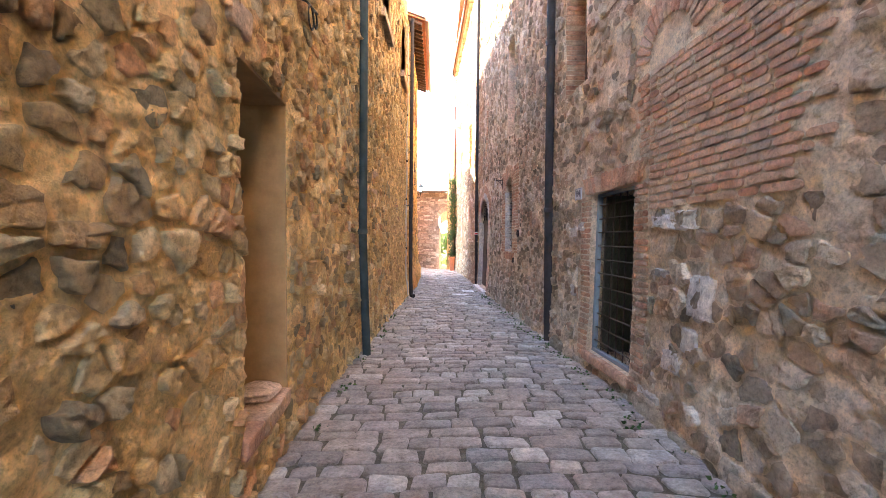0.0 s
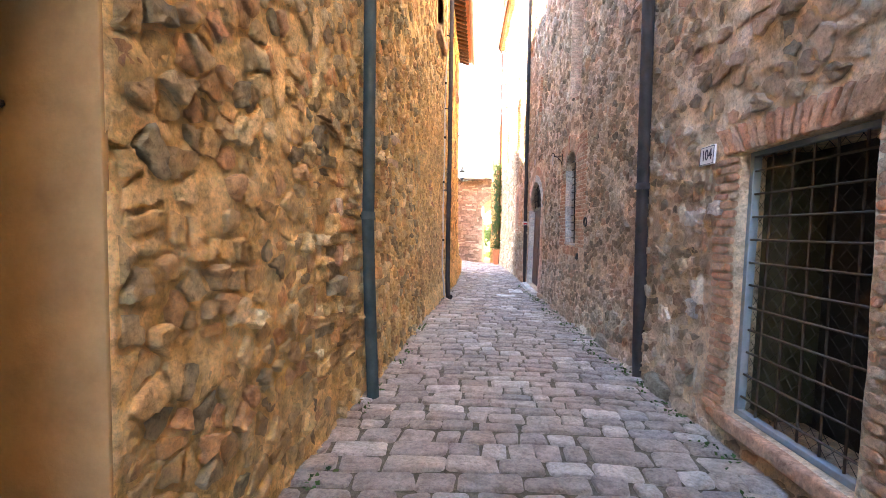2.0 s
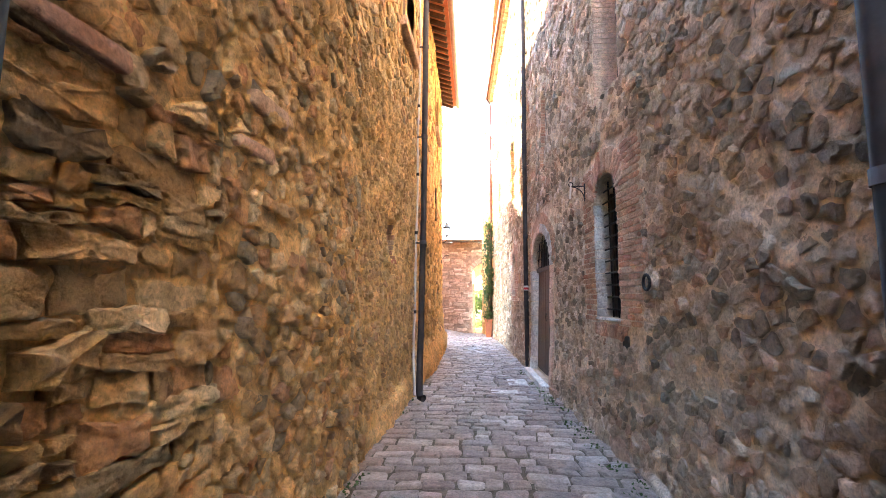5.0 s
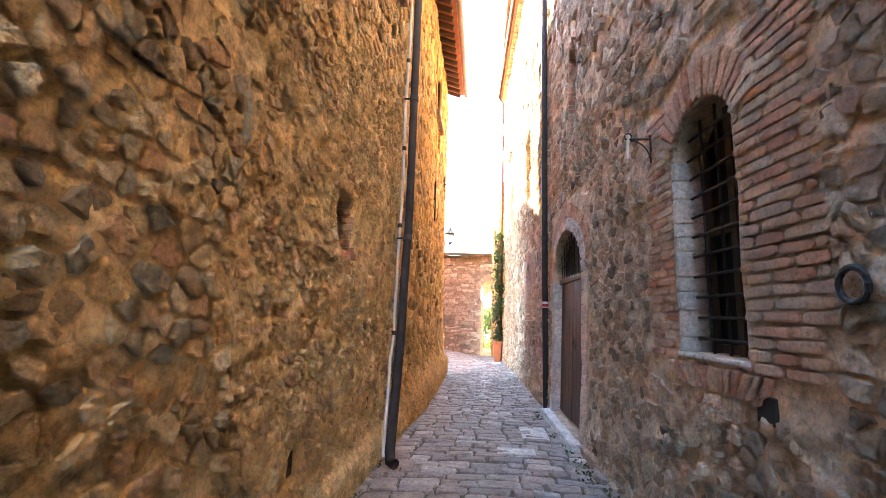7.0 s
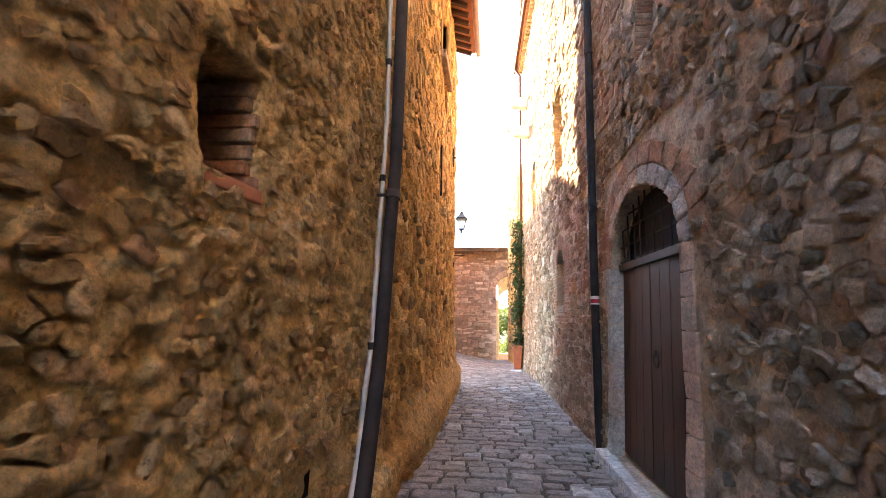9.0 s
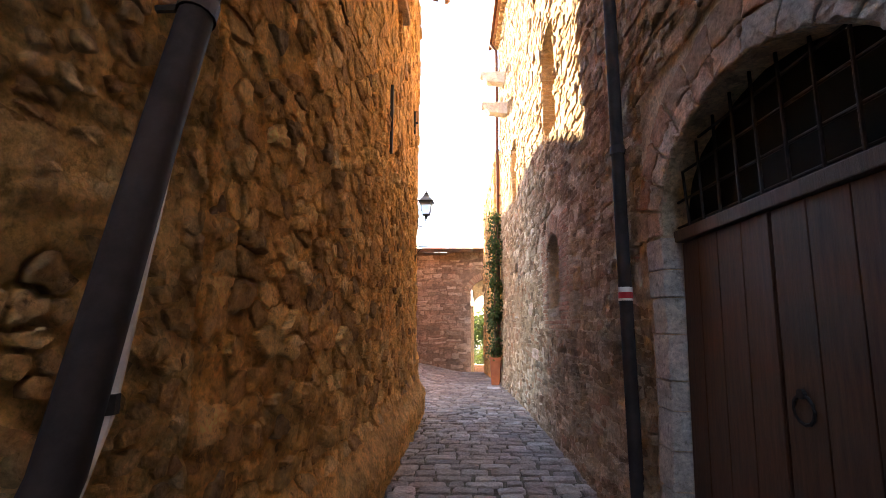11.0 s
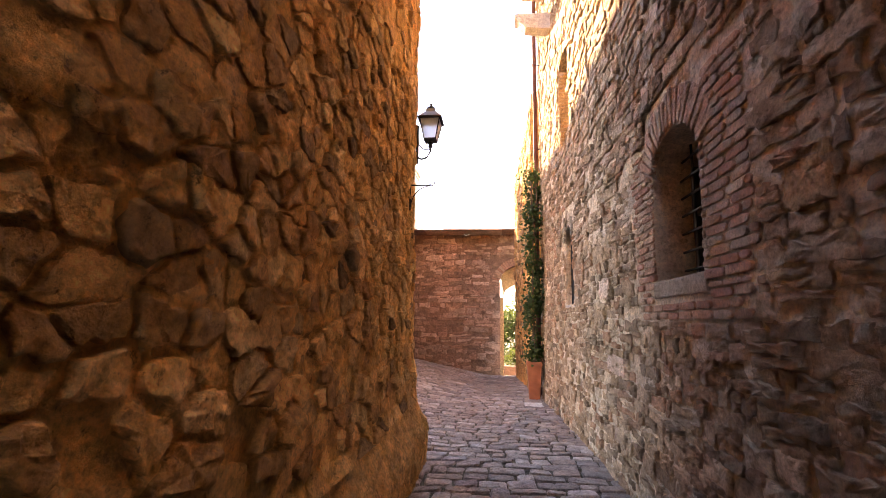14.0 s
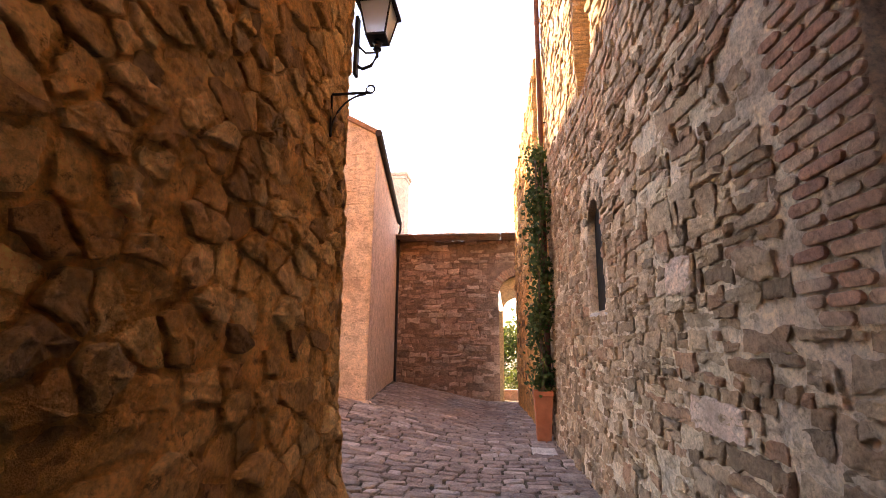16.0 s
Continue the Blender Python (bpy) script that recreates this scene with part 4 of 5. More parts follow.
def barred_window(o, n_up, n_cross, label, bars=True, jamb=None, sill=True, deep=0.0):
    w_ = thing("window_3", centre(map_right, o), label, "window", "arched windows in the rubble wall", "structure")
    arched_pane(map_right, o, -0.21 - deep, GLASS, w_, "pane", "opaque near-black glass standing for the unlit room")
    for u in (o["u0"] + 0.03, (o["u0"] + o["u1"]) / 2, o["u1"] - 0.03):
        part("window_frame", inside(map_right, u - 0.03, u + 0.03, o["v0"], arc_top(o, u) - 0.01, -0.20 - deep, -0.16 - deep), WOOD_D, w_)
    for v in (o["v0"] + 0.03, (o["v0"] + o["v1"]) / 2):
        part("window_rail", inside(map_right, o["u0"], o["u1"], v - 0.025, v + 0.025, -0.20 - deep, -0.165 - deep), WOOD_D, w_)
    if bars:
        for i in range(n_up):
            u = o["u0"] + (o["u1"] - o["u0"]) * (i + 1) / (n_up + 1)
            part("upright_bar", bar(map_right, (u, o["v0"], -0.10 - deep), (u, arc_top(o, u), -0.10 - deep), 0.009), IRON, w_)
        for i in range(n_cross):
            v = o["v0"] + 0.08 + (o["v1"] - o["v0"] - 0.2) * i / (n_cross - 1)
            part("cross_bar", bar(map_right, (o["u0"] - 0.02, v, -0.09 - deep), (o["u1"] + 0.02, v, -0.09 - deep), 0.009), IRON, w_)
    if jamb:
        v = o["v0"]
        top = o["v1"] - o["rise"]
        while v < top - 0.03:
            hh = min(rnd.choice((0.09, 0.12, 0.16)), top - v)
            part("jamb_stone", inside(map_right, o["u1"] - 0.012, o["u1"] + 0.03, v, v + hh - 0.006, -0.16, 0.012, 0.006), jamb, w_)
            v += hh
    if sill:
        part("sill", inside(map_right, o["u0"] - 0.04, o["u1"] + 0.06, o["v0"] - (0.03 if jamb else 0.12), o["v0"] - 0.002, -0.16 - deep, 0.012, 0.008), SLAB if jamb else STONE_R, w_, "worn stone sill")
    c_u, w = (o["u0"] + o["u1"]) / 2, (o["u1"] - o["u0"]) / 2
    spring = o["v1"] - o["rise"]
    rad = (w * w + o["rise"] ** 2) / (2 * o["rise"])
    half = math.degrees(math.asin(min(1, w / rad)))
    brick_arch(wall_right, map_right, c_u, o["v1"] - rad, rad + 0.01, rad + 0.27, 90 - half - 3, 90 + half + 3, BRICK, rnd)
    ring = [(o["u0"] - 0.09, o["u1"] + 0.09, spring - 0.02, o["v1"] + 0.29)]
    for a, c, rag in ((o["u0"] - 0.57, o["u0"] - 0.004, (0.10, 0.0)), (o["u1"] + (0.034 if jamb else 0.004), o["u1"] + 0.5, (0.0, 0.10))):
        brick_run(wall_right, map_right, a, c, o["v0"] - 0.05, o["v1"] + (0.2 if rag[0] or jamb else 0.04), BRICK, rnd, 0.012, holes=ring, ragged=rag)
    if not jamb:
        brick_run(wall_right, map_right, o["u0"] - 0.5, o["u1"] + 0.5, o["v0"] - 0.27, o["v0"] - 0.06, BRICK, rnd, 0.012, holes=[(o["u0"] - 0.04, o["u1"] + 0.06, o["v0"] - 0.14, o["v0"])], ragged=(0.14, 0.16))
    return w_


barred_window(R_ARCH_1, 3, 11, "arched window with iron bars, brick surround and pale stone jamb", True, JAMB_W)
flat_arch(wall_right, map_right, R_ARCH_1["u0"] - 0.1, R_ARCH_1["u1"] + 0.1, R_ARCH_1["v0"] - 0.19, R_ARCH_1["v0"] - 0.055, BRICK, rnd)
barred_window(R_WIN_4, 3, 7, "arched window with iron grille and brick surround", deep=0.11)
o = R_WIN_5
w5 = thing("window_4", centre(map_right, o), "narrow arched loophole window, dark inside", "window", kind="structure")
# Near-black pane set close to the face, in place of the loophole's shade.
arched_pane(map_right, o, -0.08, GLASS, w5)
part("sill", inside(map_right, o["u0"] - 0.05, o["u1"] + 0.05, o["v0"] - 0.08, o["v0"] - 0.002, -0.3, 0.0, 0.012), JAMB_W, w5, "rough pale stone sill")
brick_arch(wall_right, map_right, 20.71, 2.44, 0.31, 0.46, 5, 175, STONE_R, rnd, 0.02, 0.1)

# arched house door
o = R_DOOR
door = thing("door_1", centre(map_right, o), "closed brown wooden door under an arched iron-barred fanlight", "door", kind="structure")
TR, DC = 1.86, (R_DOOR["u0"] + R_DOOR["u1"]) / 2
for i, (a, c) in enumerate(((o["u0"] + 0.02, DC - 0.01), (DC + 0.01, o["u1"] - 0.02))):
    leaf = part("leaf", inside(map_right, a, c, o["v0"] + 0.03, TR - 0.02, -0.17, -0.11, 0.005), WOOD, door, "dark brown plank door leaf")
    n = 4
    for j in range(n):
        p0, p1 = a + (c - a) * j / n, a + (c - a) * (j + 1) / n
        part("plank", inside(map_right, p0 + 0.003, p1 - 0.003, o["v0"] + 0.04, TR - 0.03, -0.109, -0.098, 0.003), WOOD, leaf)
    if i == 0:
        ring = [map_right(12.66 + 0.055 * math.cos(k / 12 * 6.283), 1.02 + 0.055 * math.sin(k / 12 * 6.283), -0.075) for k in range(12)]
        part("ring_handle", Geo().tube(ring, 0.008, 6, True), IRON, leaf, "black iron ring")
        part("boss", Geo().tube([map_right(12.66, 1.08, -0.098), map_right(12.66, 1.08, -0.065)], 0.02, 10), IRON, leaf)
part("transom", inside(map_right, o["u0"], o["u1"], TR - 0.02, TR + 0.05, -0.17, -0.06, 0.006), WOOD_D, door)
g = dict(o, v0=TR + 0.05)
arched_pane(map_right, g, -0.16, GLASS, door, "fanlight", "dark fanlight glass")
for i in range(9):
    u = o["u0"] + (o["u1"] - o["u0"]) * (i + 1) / 10
    part("grille_bar", bar(map_right, (u, TR + 0.05, -0.085), (u, arc_top(o, u) - 0.01, -0.085), 0.008), IRON, door)
for v in (TR + 0.07, TR + 0.22, TR + 0.38, TR + 0.52):
    w = (o["u1"] - o["u0"]) / 2
    k = math.sqrt(max(0.01, 1 - max(0, (v - (o["v1"] - o["rise"])) / o["rise"]) ** 2)) * w - 0.01
    part("grille_bar", bar(map_right, (DC - k, v, -0.09), (DC + k, v, -0.09), 0.008), IRON, door)
v = o["v0"]
top = o["v1"] - o["rise"]
while v < top - 0.04:
    hh = min(rnd.choice((0.17, 0.22, 0.27)), top - v)
    for u, s in ((o["u0"], -1), (o["u1"], 1)):
        ww = rnd.uniform(0.15, 0.20)
        a, c = sorted((u - s * 0.012, u + s * ww))
        part("jamb_stone", inside(map_right, a, c, v, v + hh - 0.008, -0.105, 0.022, 0.008), JAMB_W if s > 0 else STONE_P, door)
    v += hh
n = 13
for i in range(n):
    a0, a1 = math.pi * (i + 0.03) / n, math.pi * (i + 0.97) / n
    w = (o["u1"] - o["u0"]) / 2
    poly = []
    for a in (a0, a1):
        poly.append((DC + (w + 0.004) * math.cos(a), top + (o["rise"] + 0.004) * math.sin(a)))
    for a in (a1, a0):
        poly.append((DC + (w + 0.16) * math.cos(a), top + (o["rise"] + 0.16) * math.sin(a)))
    got = stone_geo(map_right, (0, 0), poly, 0.022, rnd, gap=0.003, tilt=0.1)
    PENDING.append(("arch_stone", got, JAMB_W if i > 6 else STONE_P, wall_right))
    p2 = [(DC + (w + r) * math.cos(a), top + (o["rise"] + r) * math.sin(a)) for r, a in ((0.17, a0), (0.17, a1), (0.36, a1), (0.36, a0))]
    PENDING.append(("brick", stone_geo(map_right, (0, 0), p2, 0.014, rnd, gap=0.003), BRICK, wall_right))
part("threshold", inside(map_right, 11.85, 13.84, -0.20, 0.015, -0.3, 0.13, 0.012), SLAB, door, "white worn marble threshold")

# recessed door on the left
o = L_DOOR
door2 = thing("door_2", centre(map_left, o), "old dark green panelled door in a deep plastered recess", "door", kind="structure")
D0 = -0.43
leaf = part("leaf", inside(map_left, o["u0"] + 0.0, o["u1"] - 0.10, o["v0"] + 0.02, 1.84, D0 - 0.04, D0, 0.004), WOOD_G, door2, "dark green painted door leaf")
for v0, v1 in ((0.52, 0.82), (0.92, 1.12), (1.24, 1.76)):
    for a, c in ((2.22, 2.48), (2.54, 2.80)):
        part("panel", inside(map_left, a, c, v0, v1, D0, D0 + 0.016, 0.007), WOOD_G, leaf)
part("letter_slot", inside(map_left, 2.50, 2.74, 1.17, 1.20, D0, D0 + 0.03, 0.004), CONDUIT, leaf, "pale metal letter slot")
part("knocker", Geo().tube([map_left(2.66 + 0.045 * math.cos(k / 12 * 6.283), 1.06 + 0.045 * math.sin(k / 12 * 6.283), D0 + 0.035) for k in range(12)], 0.009, 6, True), IRON, leaf, "iron ring knocker")
part("frame_post", inside(map_left, o["u1"] - 0.10, o["u1"] - 0.002, o["v0"], o["v1"], D0 - 0.04, D0 + 0.06, 0.006), FRAME_G, door2, "olive painted door frame")
part("frame_post", inside(map_left, o["u0"] + 0.002, o["u0"] + 0.06, o["v0"], o["v1"], D0 - 0.04, D0 + 0.06, 0.006), FRAME_G, door2, "olive painted door frame")
part("transom", inside(map_left, o["u0"], o["u1"] - 0.10, 1.84, 1.90, D0 - 0.04, D0 + 0.04, 0.004), WOOD_D, door2)
part("fanlight", inside(map_left, o["u0"], o["u1"] - 0.10, 1.90, 2.20, D0 - 0.03, D0 - 0.01), GLASS, door2)
part("reveal", inside(map_left, o["u1"] - 0.012, o["u1"] + 0.012, o["v0"], o["v1"], D0 + 0.06, -0.002, 0.004), PLASTER, door2, "smooth tan plastered reveal")
part("reveal", inside(map_left, o["u0"] - 0.01, o["u0"] + 0.014, o["v0"], o["v1"], D0 + 0.06, -0.02, 0.004), PLASTER, door2, "smooth tan plastered reveal")
part("lintel", inside(map_left, o["u0"] - 0.06, o["u1"] + 0.04, o["v1"] - 0.012, o["v1"] + 0.05, D0, 0.0, 0.006), PLASTER, door2)
part("hook", Geo().tube([map_left(o["u1"] - 0.02, 1.66, -0.28), map_left(o["u1"] - 0.05, 1.66, -0.28), map_left(o["u1"] - 0.05, 1.62, -0.28)], 0.012, 6), IRON, door2)
for i in range(3):
    a = o["u0"] + 0.27 * i
    part("sill_brick", inside(map_left, a + 0.002, min(a + 0.266, o["u1"] + 0.03), o["v0"] - 0.09, o["v0"] + 0.01, D0 + 0.05, 0.025, 0.012), BRICK, door2, "red clay sill tile")


def boulder(name, at, size, mat, label, seed, parent=None, cat="stone"):
    bm = bmesh.new()
    bmesh.ops.create_icosphere(bm, subdivisions=3, radius=1)
    for v_ in bm.verts:
        p = v_.co.copy()
        k_ = 1 + 0.28 * noise.noise(p * 1.3 + Vector((seed, 0, 0))) + 0.10 * noise.noise(p * 3.1 + Vector((0, seed, 0)))
        q = [math.copysign(abs(c_) ** 0.7, c_) for c_ in p]
        v_.co = Vector((q[0] * size[0], q[1] * size[1], max(q[2], -0.75) * size[2])) * k_
    bm.verts.index_update()
    zmin = min(v_.co.z for v_ in bm.verts)
    g_ = Geo().add([(v_.co.x + at[0], v_.co.y + at[1], v_.co.z + at[2] - zmin) for v_ in bm.verts], [[v_.index for v_ in f.verts] for f in bm.faces])
    bm.free()
    return tagged(part(name, g_, mat, parent, smooth=False), label, cat)


boulder("loose_stone", (-1.06, 2.74, 0.41), (0.11, 0.14, 0.038), STONE_P, "pale flat stone lying on the red door sill", 4.0)

# upper windows on the left
for o, lab in ((L_WIN_A, "upper window with a heavy stone sill"), (L_WIN_B, "upper window with a heavy stone sill"), (L_WIN_C, "small upper window with a stone frame")):
    w_ = thing("window_5", centre(map_left, o), lab, "window", "upper windows on the ochre houses", "structure")
    part("pane", inside(map_left, o["u0"], o["u1"], o["v0"], o["v1"], -0.20, -0.18), GLASS, w_)
    part("sill", inside(map_left, o["u0"] - 0.12, o["u1"] + 0.12, o["v0"] - 0.14, o["v0"] - 0.003, -0.15, 0.11, 0.012), BRICK, w_, "brown stone sill")
    part("surround", inside(map_left, o["u1"], o["u1"] + 0.12, o["v0"], o["v1"] + 0.1, -0.1, 0.035, 0.006), PLASTER, w_)
    part("surround", inside(map_left, o["u0"] - 0.12, o["u0"], o["v0"], o["v1"] + 0.1, -0.1, 0.035, 0.006), PLASTER, w_)
    part("shutter", inside(map_left, o["u0"] + 0.02, (o["u0"] + o["u1"]) / 2, o["v0"] + 0.02, o["v1"] - 0.02, -0.16, -0.12, 0.005), WOOD, w_)
    part("shutter", inside(map_left, (o["u0"] + o["u1"]) / 2 + 0.01, o["u1"] - 0.02, o["v0"] + 0.02, o["v1"] - 0.02, -0.16, -0.12, 0.005), WOOD, w_)

# ragged hole with brick inside, and two drain slots
o = L_HOLE
part("hole_back", inside(map_left, o["u0"], o["u1"], o["v0"], o["v1"], -0.44, -0.42), DARK, wall_left_near)
for i in range(7):
    part("brick", inside(map_left, o["u1"] - 0.03 - 0.012 * (i % 2), o["u1"] + 0.01, o["v0"] + i * 0.066, o["v0"] + i * 0.066 + 0.056, -0.36, -0.002 - 0.012 * ((i * 3) % 4), 0.005), BRICK, wall_left_near)
part("brick", inside(map_left, o["u0"] - 0.02, o["u1"] + 0.02, o["v0"] - 0.05, o["v0"] + 0.008, -0.36, 0.006, 0.008), TERRA, wall_left_near)
for o in (L_SLOT_1, L_SLOT_2):
    part("slot_back", inside(map_left, o["u0"], o["u1"], o["v0"], o["v1"], -0.06, -0.03), DARK, wall_left_near)


# ---------------------------------------------------------------- pipes
def downpipe(name, pts, r, mat, label, collars=(), shoe=True):
    base = pts[0]
    t_ = thing(name, base, label, "downpipe")
    part("pipe", Geo().tube(pts, r, 14), mat, t_, smooth=True)
    for z in collars:
        for a, c in zip(pts, pts[1:]):
            if a[2] <= z <= c[2]:
                k_ = (z - a[2]) / (c[2] - a[2])
                p = [a[i] + (c[i] - a[i]) * k_ for i in range(3)]
                q = [p[i] + (c[i] - a[i]) / (c[2] - a[2]) * 0.06 for i in range(3)]
                part("collar", Geo().tube([p, q], r * 1.14, 14), mat, t_, smooth=True)
                inn = 0.12 if p[0] > 0 else -0.12
                part("bracket", Geo().tube([(p[0], p[1], p[2] + 0.03), (p[0] + inn, p[1], p[2] + 0.03)], 0.012, 6), IRON, t_)
                break
    return t_


def along(mp, u, vs, off, du=None):
    return [mp(u + (du(v) if du else 0), v, off) for v in vs]


downpipe("downpipe", [(1.55, 6.20, ground_z(1.5, 6.2) - 0.02), (1.54, 6.20, 0.3), (1.53, 6.20, 2.0), (1.53, 6.20, 9.9)], 0.056, PIPE_D, "dark painted metal downpipe on the grey rubble wall", (1.75, 4.0, 6.2))
p2 = downpipe("downpipe", [(1.262, 14.08, ground_z(1.2, 14.0) - 0.02), (1.252, 14.08, 0.3), (1.242, 14.08, 2.0), (1.242, 14.08, 9.9)], 0.046, PIPE_D, "dark downpipe with a red and white band beside the arched door", (2.6, 4.6, 6.6))
for nm, mt, z0, z1 in (("white_band", WHITE, 1.57, 1.605), ("red_band", RED, 1.526, 1.568), ("white_band", WHITE, 1.51, 1.525)):
    part(nm, Geo().tube([(1.2445, 14.08, z0), (1.2445, 14.08, z1)], 0.0495, 16), mt, p2)
downpipe("downpipe", [(0.96, 23.65, ground_z(1, 23.6) - 0.02), (0.96, 23.65, 2.0), (0.96, 23.65, 9.6), (0.78, 23.70, 9.9)], 0.045, PIPE_R, "thin brown copper downpipe at the corner of the tall house", (3.0, 5.0, 7.0))
downpipe("downpipe", [(-0.80, 5.36, ground_z(-0.8, 5.3) - 0.02), (-0.83, 5.37, 0.6), (-0.86, 5.38, 1.4), (-0.86, 5.40, 1.7), (-0.87, 5.42, 7.1)], 0.048, PIPE_G, "grey-green metal downpipe on the ochre rubble wall", (1.42, 4.2))
downpipe("downpipe", [(-0.52, 10.92, ground_z(-0.6, 10.9) + 0.06), (-0.575, 10.97, ground_z(-0.6, 11.0) + 0.07), (-0.59, 11.02, 0.08), (-0.62, 11.31, 0.4), (-0.64, 11.63, 1.04), (-0.655, 11.82, 1.84), (-0.66, 11.98, 2.5), (-0.66, 12.02, 7.1)], 0.048, PIPE_D, "dark downpipe that follows the leaning foot of the wall", (2.2, 4.0, 5.6))
cond = thing("cable_conduit", (-0.75, 11.7, 0), "thin pale cable conduit running down the ochre wall", "conduit")
part("conduit", Geo().tube([map_left(u, v, 0.03) for u, v in ((11.10, 0.0), (11.22, 0.2), (11.62, 0.44), (11.78, 0.8), (11.9, 1.1), (12.04, 1.8), (12.12, 2.4), (12.13, 3), (12.13, 4), (12.13, 5), (12.13, 6), (12.13, 7))], 0.018, 8), CONDUIT, cond)
for u, v in ((11.9, 1.1), (12.12, 2.4), (12.13, 3.4), (12.13, 4.6)):
    part("clip", Geo().tube([map_left(u, v, 0.03), map_left(u, v + 0.05, 0.03)], 0.026, 8), IRON, cond)

# ---------------------------------------------------------------- small wall things
pl = thing("house_number_plate", map_right(5.18, 1.83, 0.02), "white enamel house number plate with blue digits 104", "sign")
part("plate", inside(map_right, 5.09, 5.275, 1.83, 1.965, 0.012, 0.026, 0.004), ENAMEL, pl)
for u0, u1, v0, v1 in ((5.097, 5.268, 1.836, 1.840), (5.097, 5.268, 1.955, 1.959), (5.097, 5.101, 1.836, 1.959), (5.264, 5.268, 1.836, 1.959)):
    part("border", inside(map_right, u0, u1, v0, v1, 0.026, 0.028), NAVY, pl)
q0, q1 = Vector(map_right(5.262, 1.898, 0.0268)), Vector(map_right(5.103, 1.898, 0.0268))
xa = (q1 - q0).normalized()
za = xa.cross(Vector((0, 0, 1))).normalized()
for i, ch in enumerate("104"):
    fc = bpy.data.curves.new("digit", "FONT")
    fc.body, fc.size, fc.align_x, fc.align_y, fc.extrude, fc.offset = ch, 0.105, "CENTER", "CENTER", 0.0012, 0.0018
    dig = new("digit", fc)
    mm = Matrix.Identity(4)
    for k in range(3):
        mm[k][0], mm[k][1], mm[k][2] = xa[k] * 0.8, (0, 0, 1)[k], za[k]
    mm.translation = q0.lerp(q1, (0.24, 0.5, 0.77)[i])
    dm = bpy.data.meshes.new_from_object(dig.evaluated_get(bpy.context.evaluated_depsgraph_get()))
    dm.transform(mm)
    dm.materials.clear()
    dm.materials.append(NAVY)
    bpy.data.objects.remove(dig)
    dob = new("digit", dm)
    dob.parent = pl
    dob.matrix_parent_inverse = Matrix.Translation(-pl.location)


def scroll_bracket(name, mp, u, v, out, h, label, pale=False):
    t_ = thing(name, mp(u, v, 0), label, "iron bracket")
    part("back_bar", Geo().tube([mp(u, v - h, 0.012), mp(u, v + 0.03, 0.012)], 0.008, 6), IRON, t_)
    part("arm", Geo().tube([mp(u, v, -0.02), mp(u, v, out)], 0.008, 6), IRON, t_)
    part("scroll", Geo().tube([mp(u, v - h + (h - 0.01) * math.sin(k / 10 * 1.571), 0.012 + out * 0.85 * (1 - math.cos(k / 10 * 1.571))) for k in range(11)], 0.006, 6), IRON, t_)
    part("end_ring", Geo().tube([mp(u, v + 0.02 + 0.025 * math.cos(k / 10 * 6.283), out + 0.025 * math.sin(k / 10 * 6.283)) for k in range(10)], 0.006, 6, True), IRON, t_)
    if pale:
        part("lantern_end", Geo().tube([mp(u, v + 0.03, out), mp(u, v - 0.15, out + 0.01)], 0.011, 8), CONDUIT, t_, "pale worn wooden end")
    return t_


scroll_bracket("wall_bracket", map_right, 9.92, 2.66, 0.17, 0.18, "small iron bracket with a pale end on the grey wall", True)
scroll_bracket("wall_bracket", map_left, 18.30, 2.62, 0.24, 0.26, "black wrought-iron scroll bracket near the house corner")
tb = thing("torch_ring", map_left(3.33, 2.95, 0), "wrought-iron torch holder with two rings on the ochre wall", "iron bracket")
part("spike", Geo().tube([map_left(3.12, 3.0, -0.02), map_left(3.2, 3.0, 0.05), map_left(3.50, 3.06, 0.06)], 0.008, 6), IRON, tb)
for u, v, r in ((3.28, 2.93, 0.08), (3.42, 2.98, 0.06)):
    part("ring", Geo().tube([map_left(u + r * math.cos(k / 14 * 6.283), v + r * math.sin(k / 14 * 6.283), 0.06) for k in range(14)], 0.007, 6, True), IRON, tb)
tie = thing("tie_anchor", map_left(15.55, 3.2, 0), "long black iron tie-rod anchor on the brown wall", "iron anchor")
part("bar", inside(map_left, 15.535, 15.565, 3.2, 4.02, 0.0, 0.035, 0.004), IRON, tie)
tie2 = thing("tie_anchor", map_left(17.9, 4.5, 0), "short black iron tie-rod anchor near the corner", "iron anchor")
part("bar", inside(map_left, 17.88, 17.91, 4.45, 4.85, 0.0, 0.035, 0.004), IRON, tie2)
part("pin", Geo().tube([map_left(17.9, 4.65, 0.0), map_left(17.9, 4.65, 0.08)], 0.02, 8), IRON, tie2)
hoop = thing("tether_ring", map_right(12.75, 2.98, 0), "small pale iron ring above the arched door", "iron ring")
part("ring", Geo().tube([map_right(12.75 + 0.05 * math.cos(k / 14 * 6.283), 2.97 + 0.07 * math.sin(k / 14 * 6.283), 0.03) for k in range(14)], 0.007, 6, True), CONDUIT, hoop)
hoop2 = thing("tether_ring", map_right(8.29, 1.49, 0), "old iron ring set in the grey wall", "iron ring")
part("ring", Geo().tube([map_right(8.29 + 0.06 * math.cos(k / 14 * 6.283), 1.49 + 0.06 * math.sin(k / 14 * 6.283), 0.035) for k in range(14)], 0.012, 8, True), IRON, hoop2)
# Vent hole's shade given as a near-black block on the wall face.
part("vent_recess", inside(map_right, 8.77, 8.89, 0.91, 1.03, -0.02, 0.012, 0.004), DARK, wall_right, "small near-black block standing for a shaded vent hole")
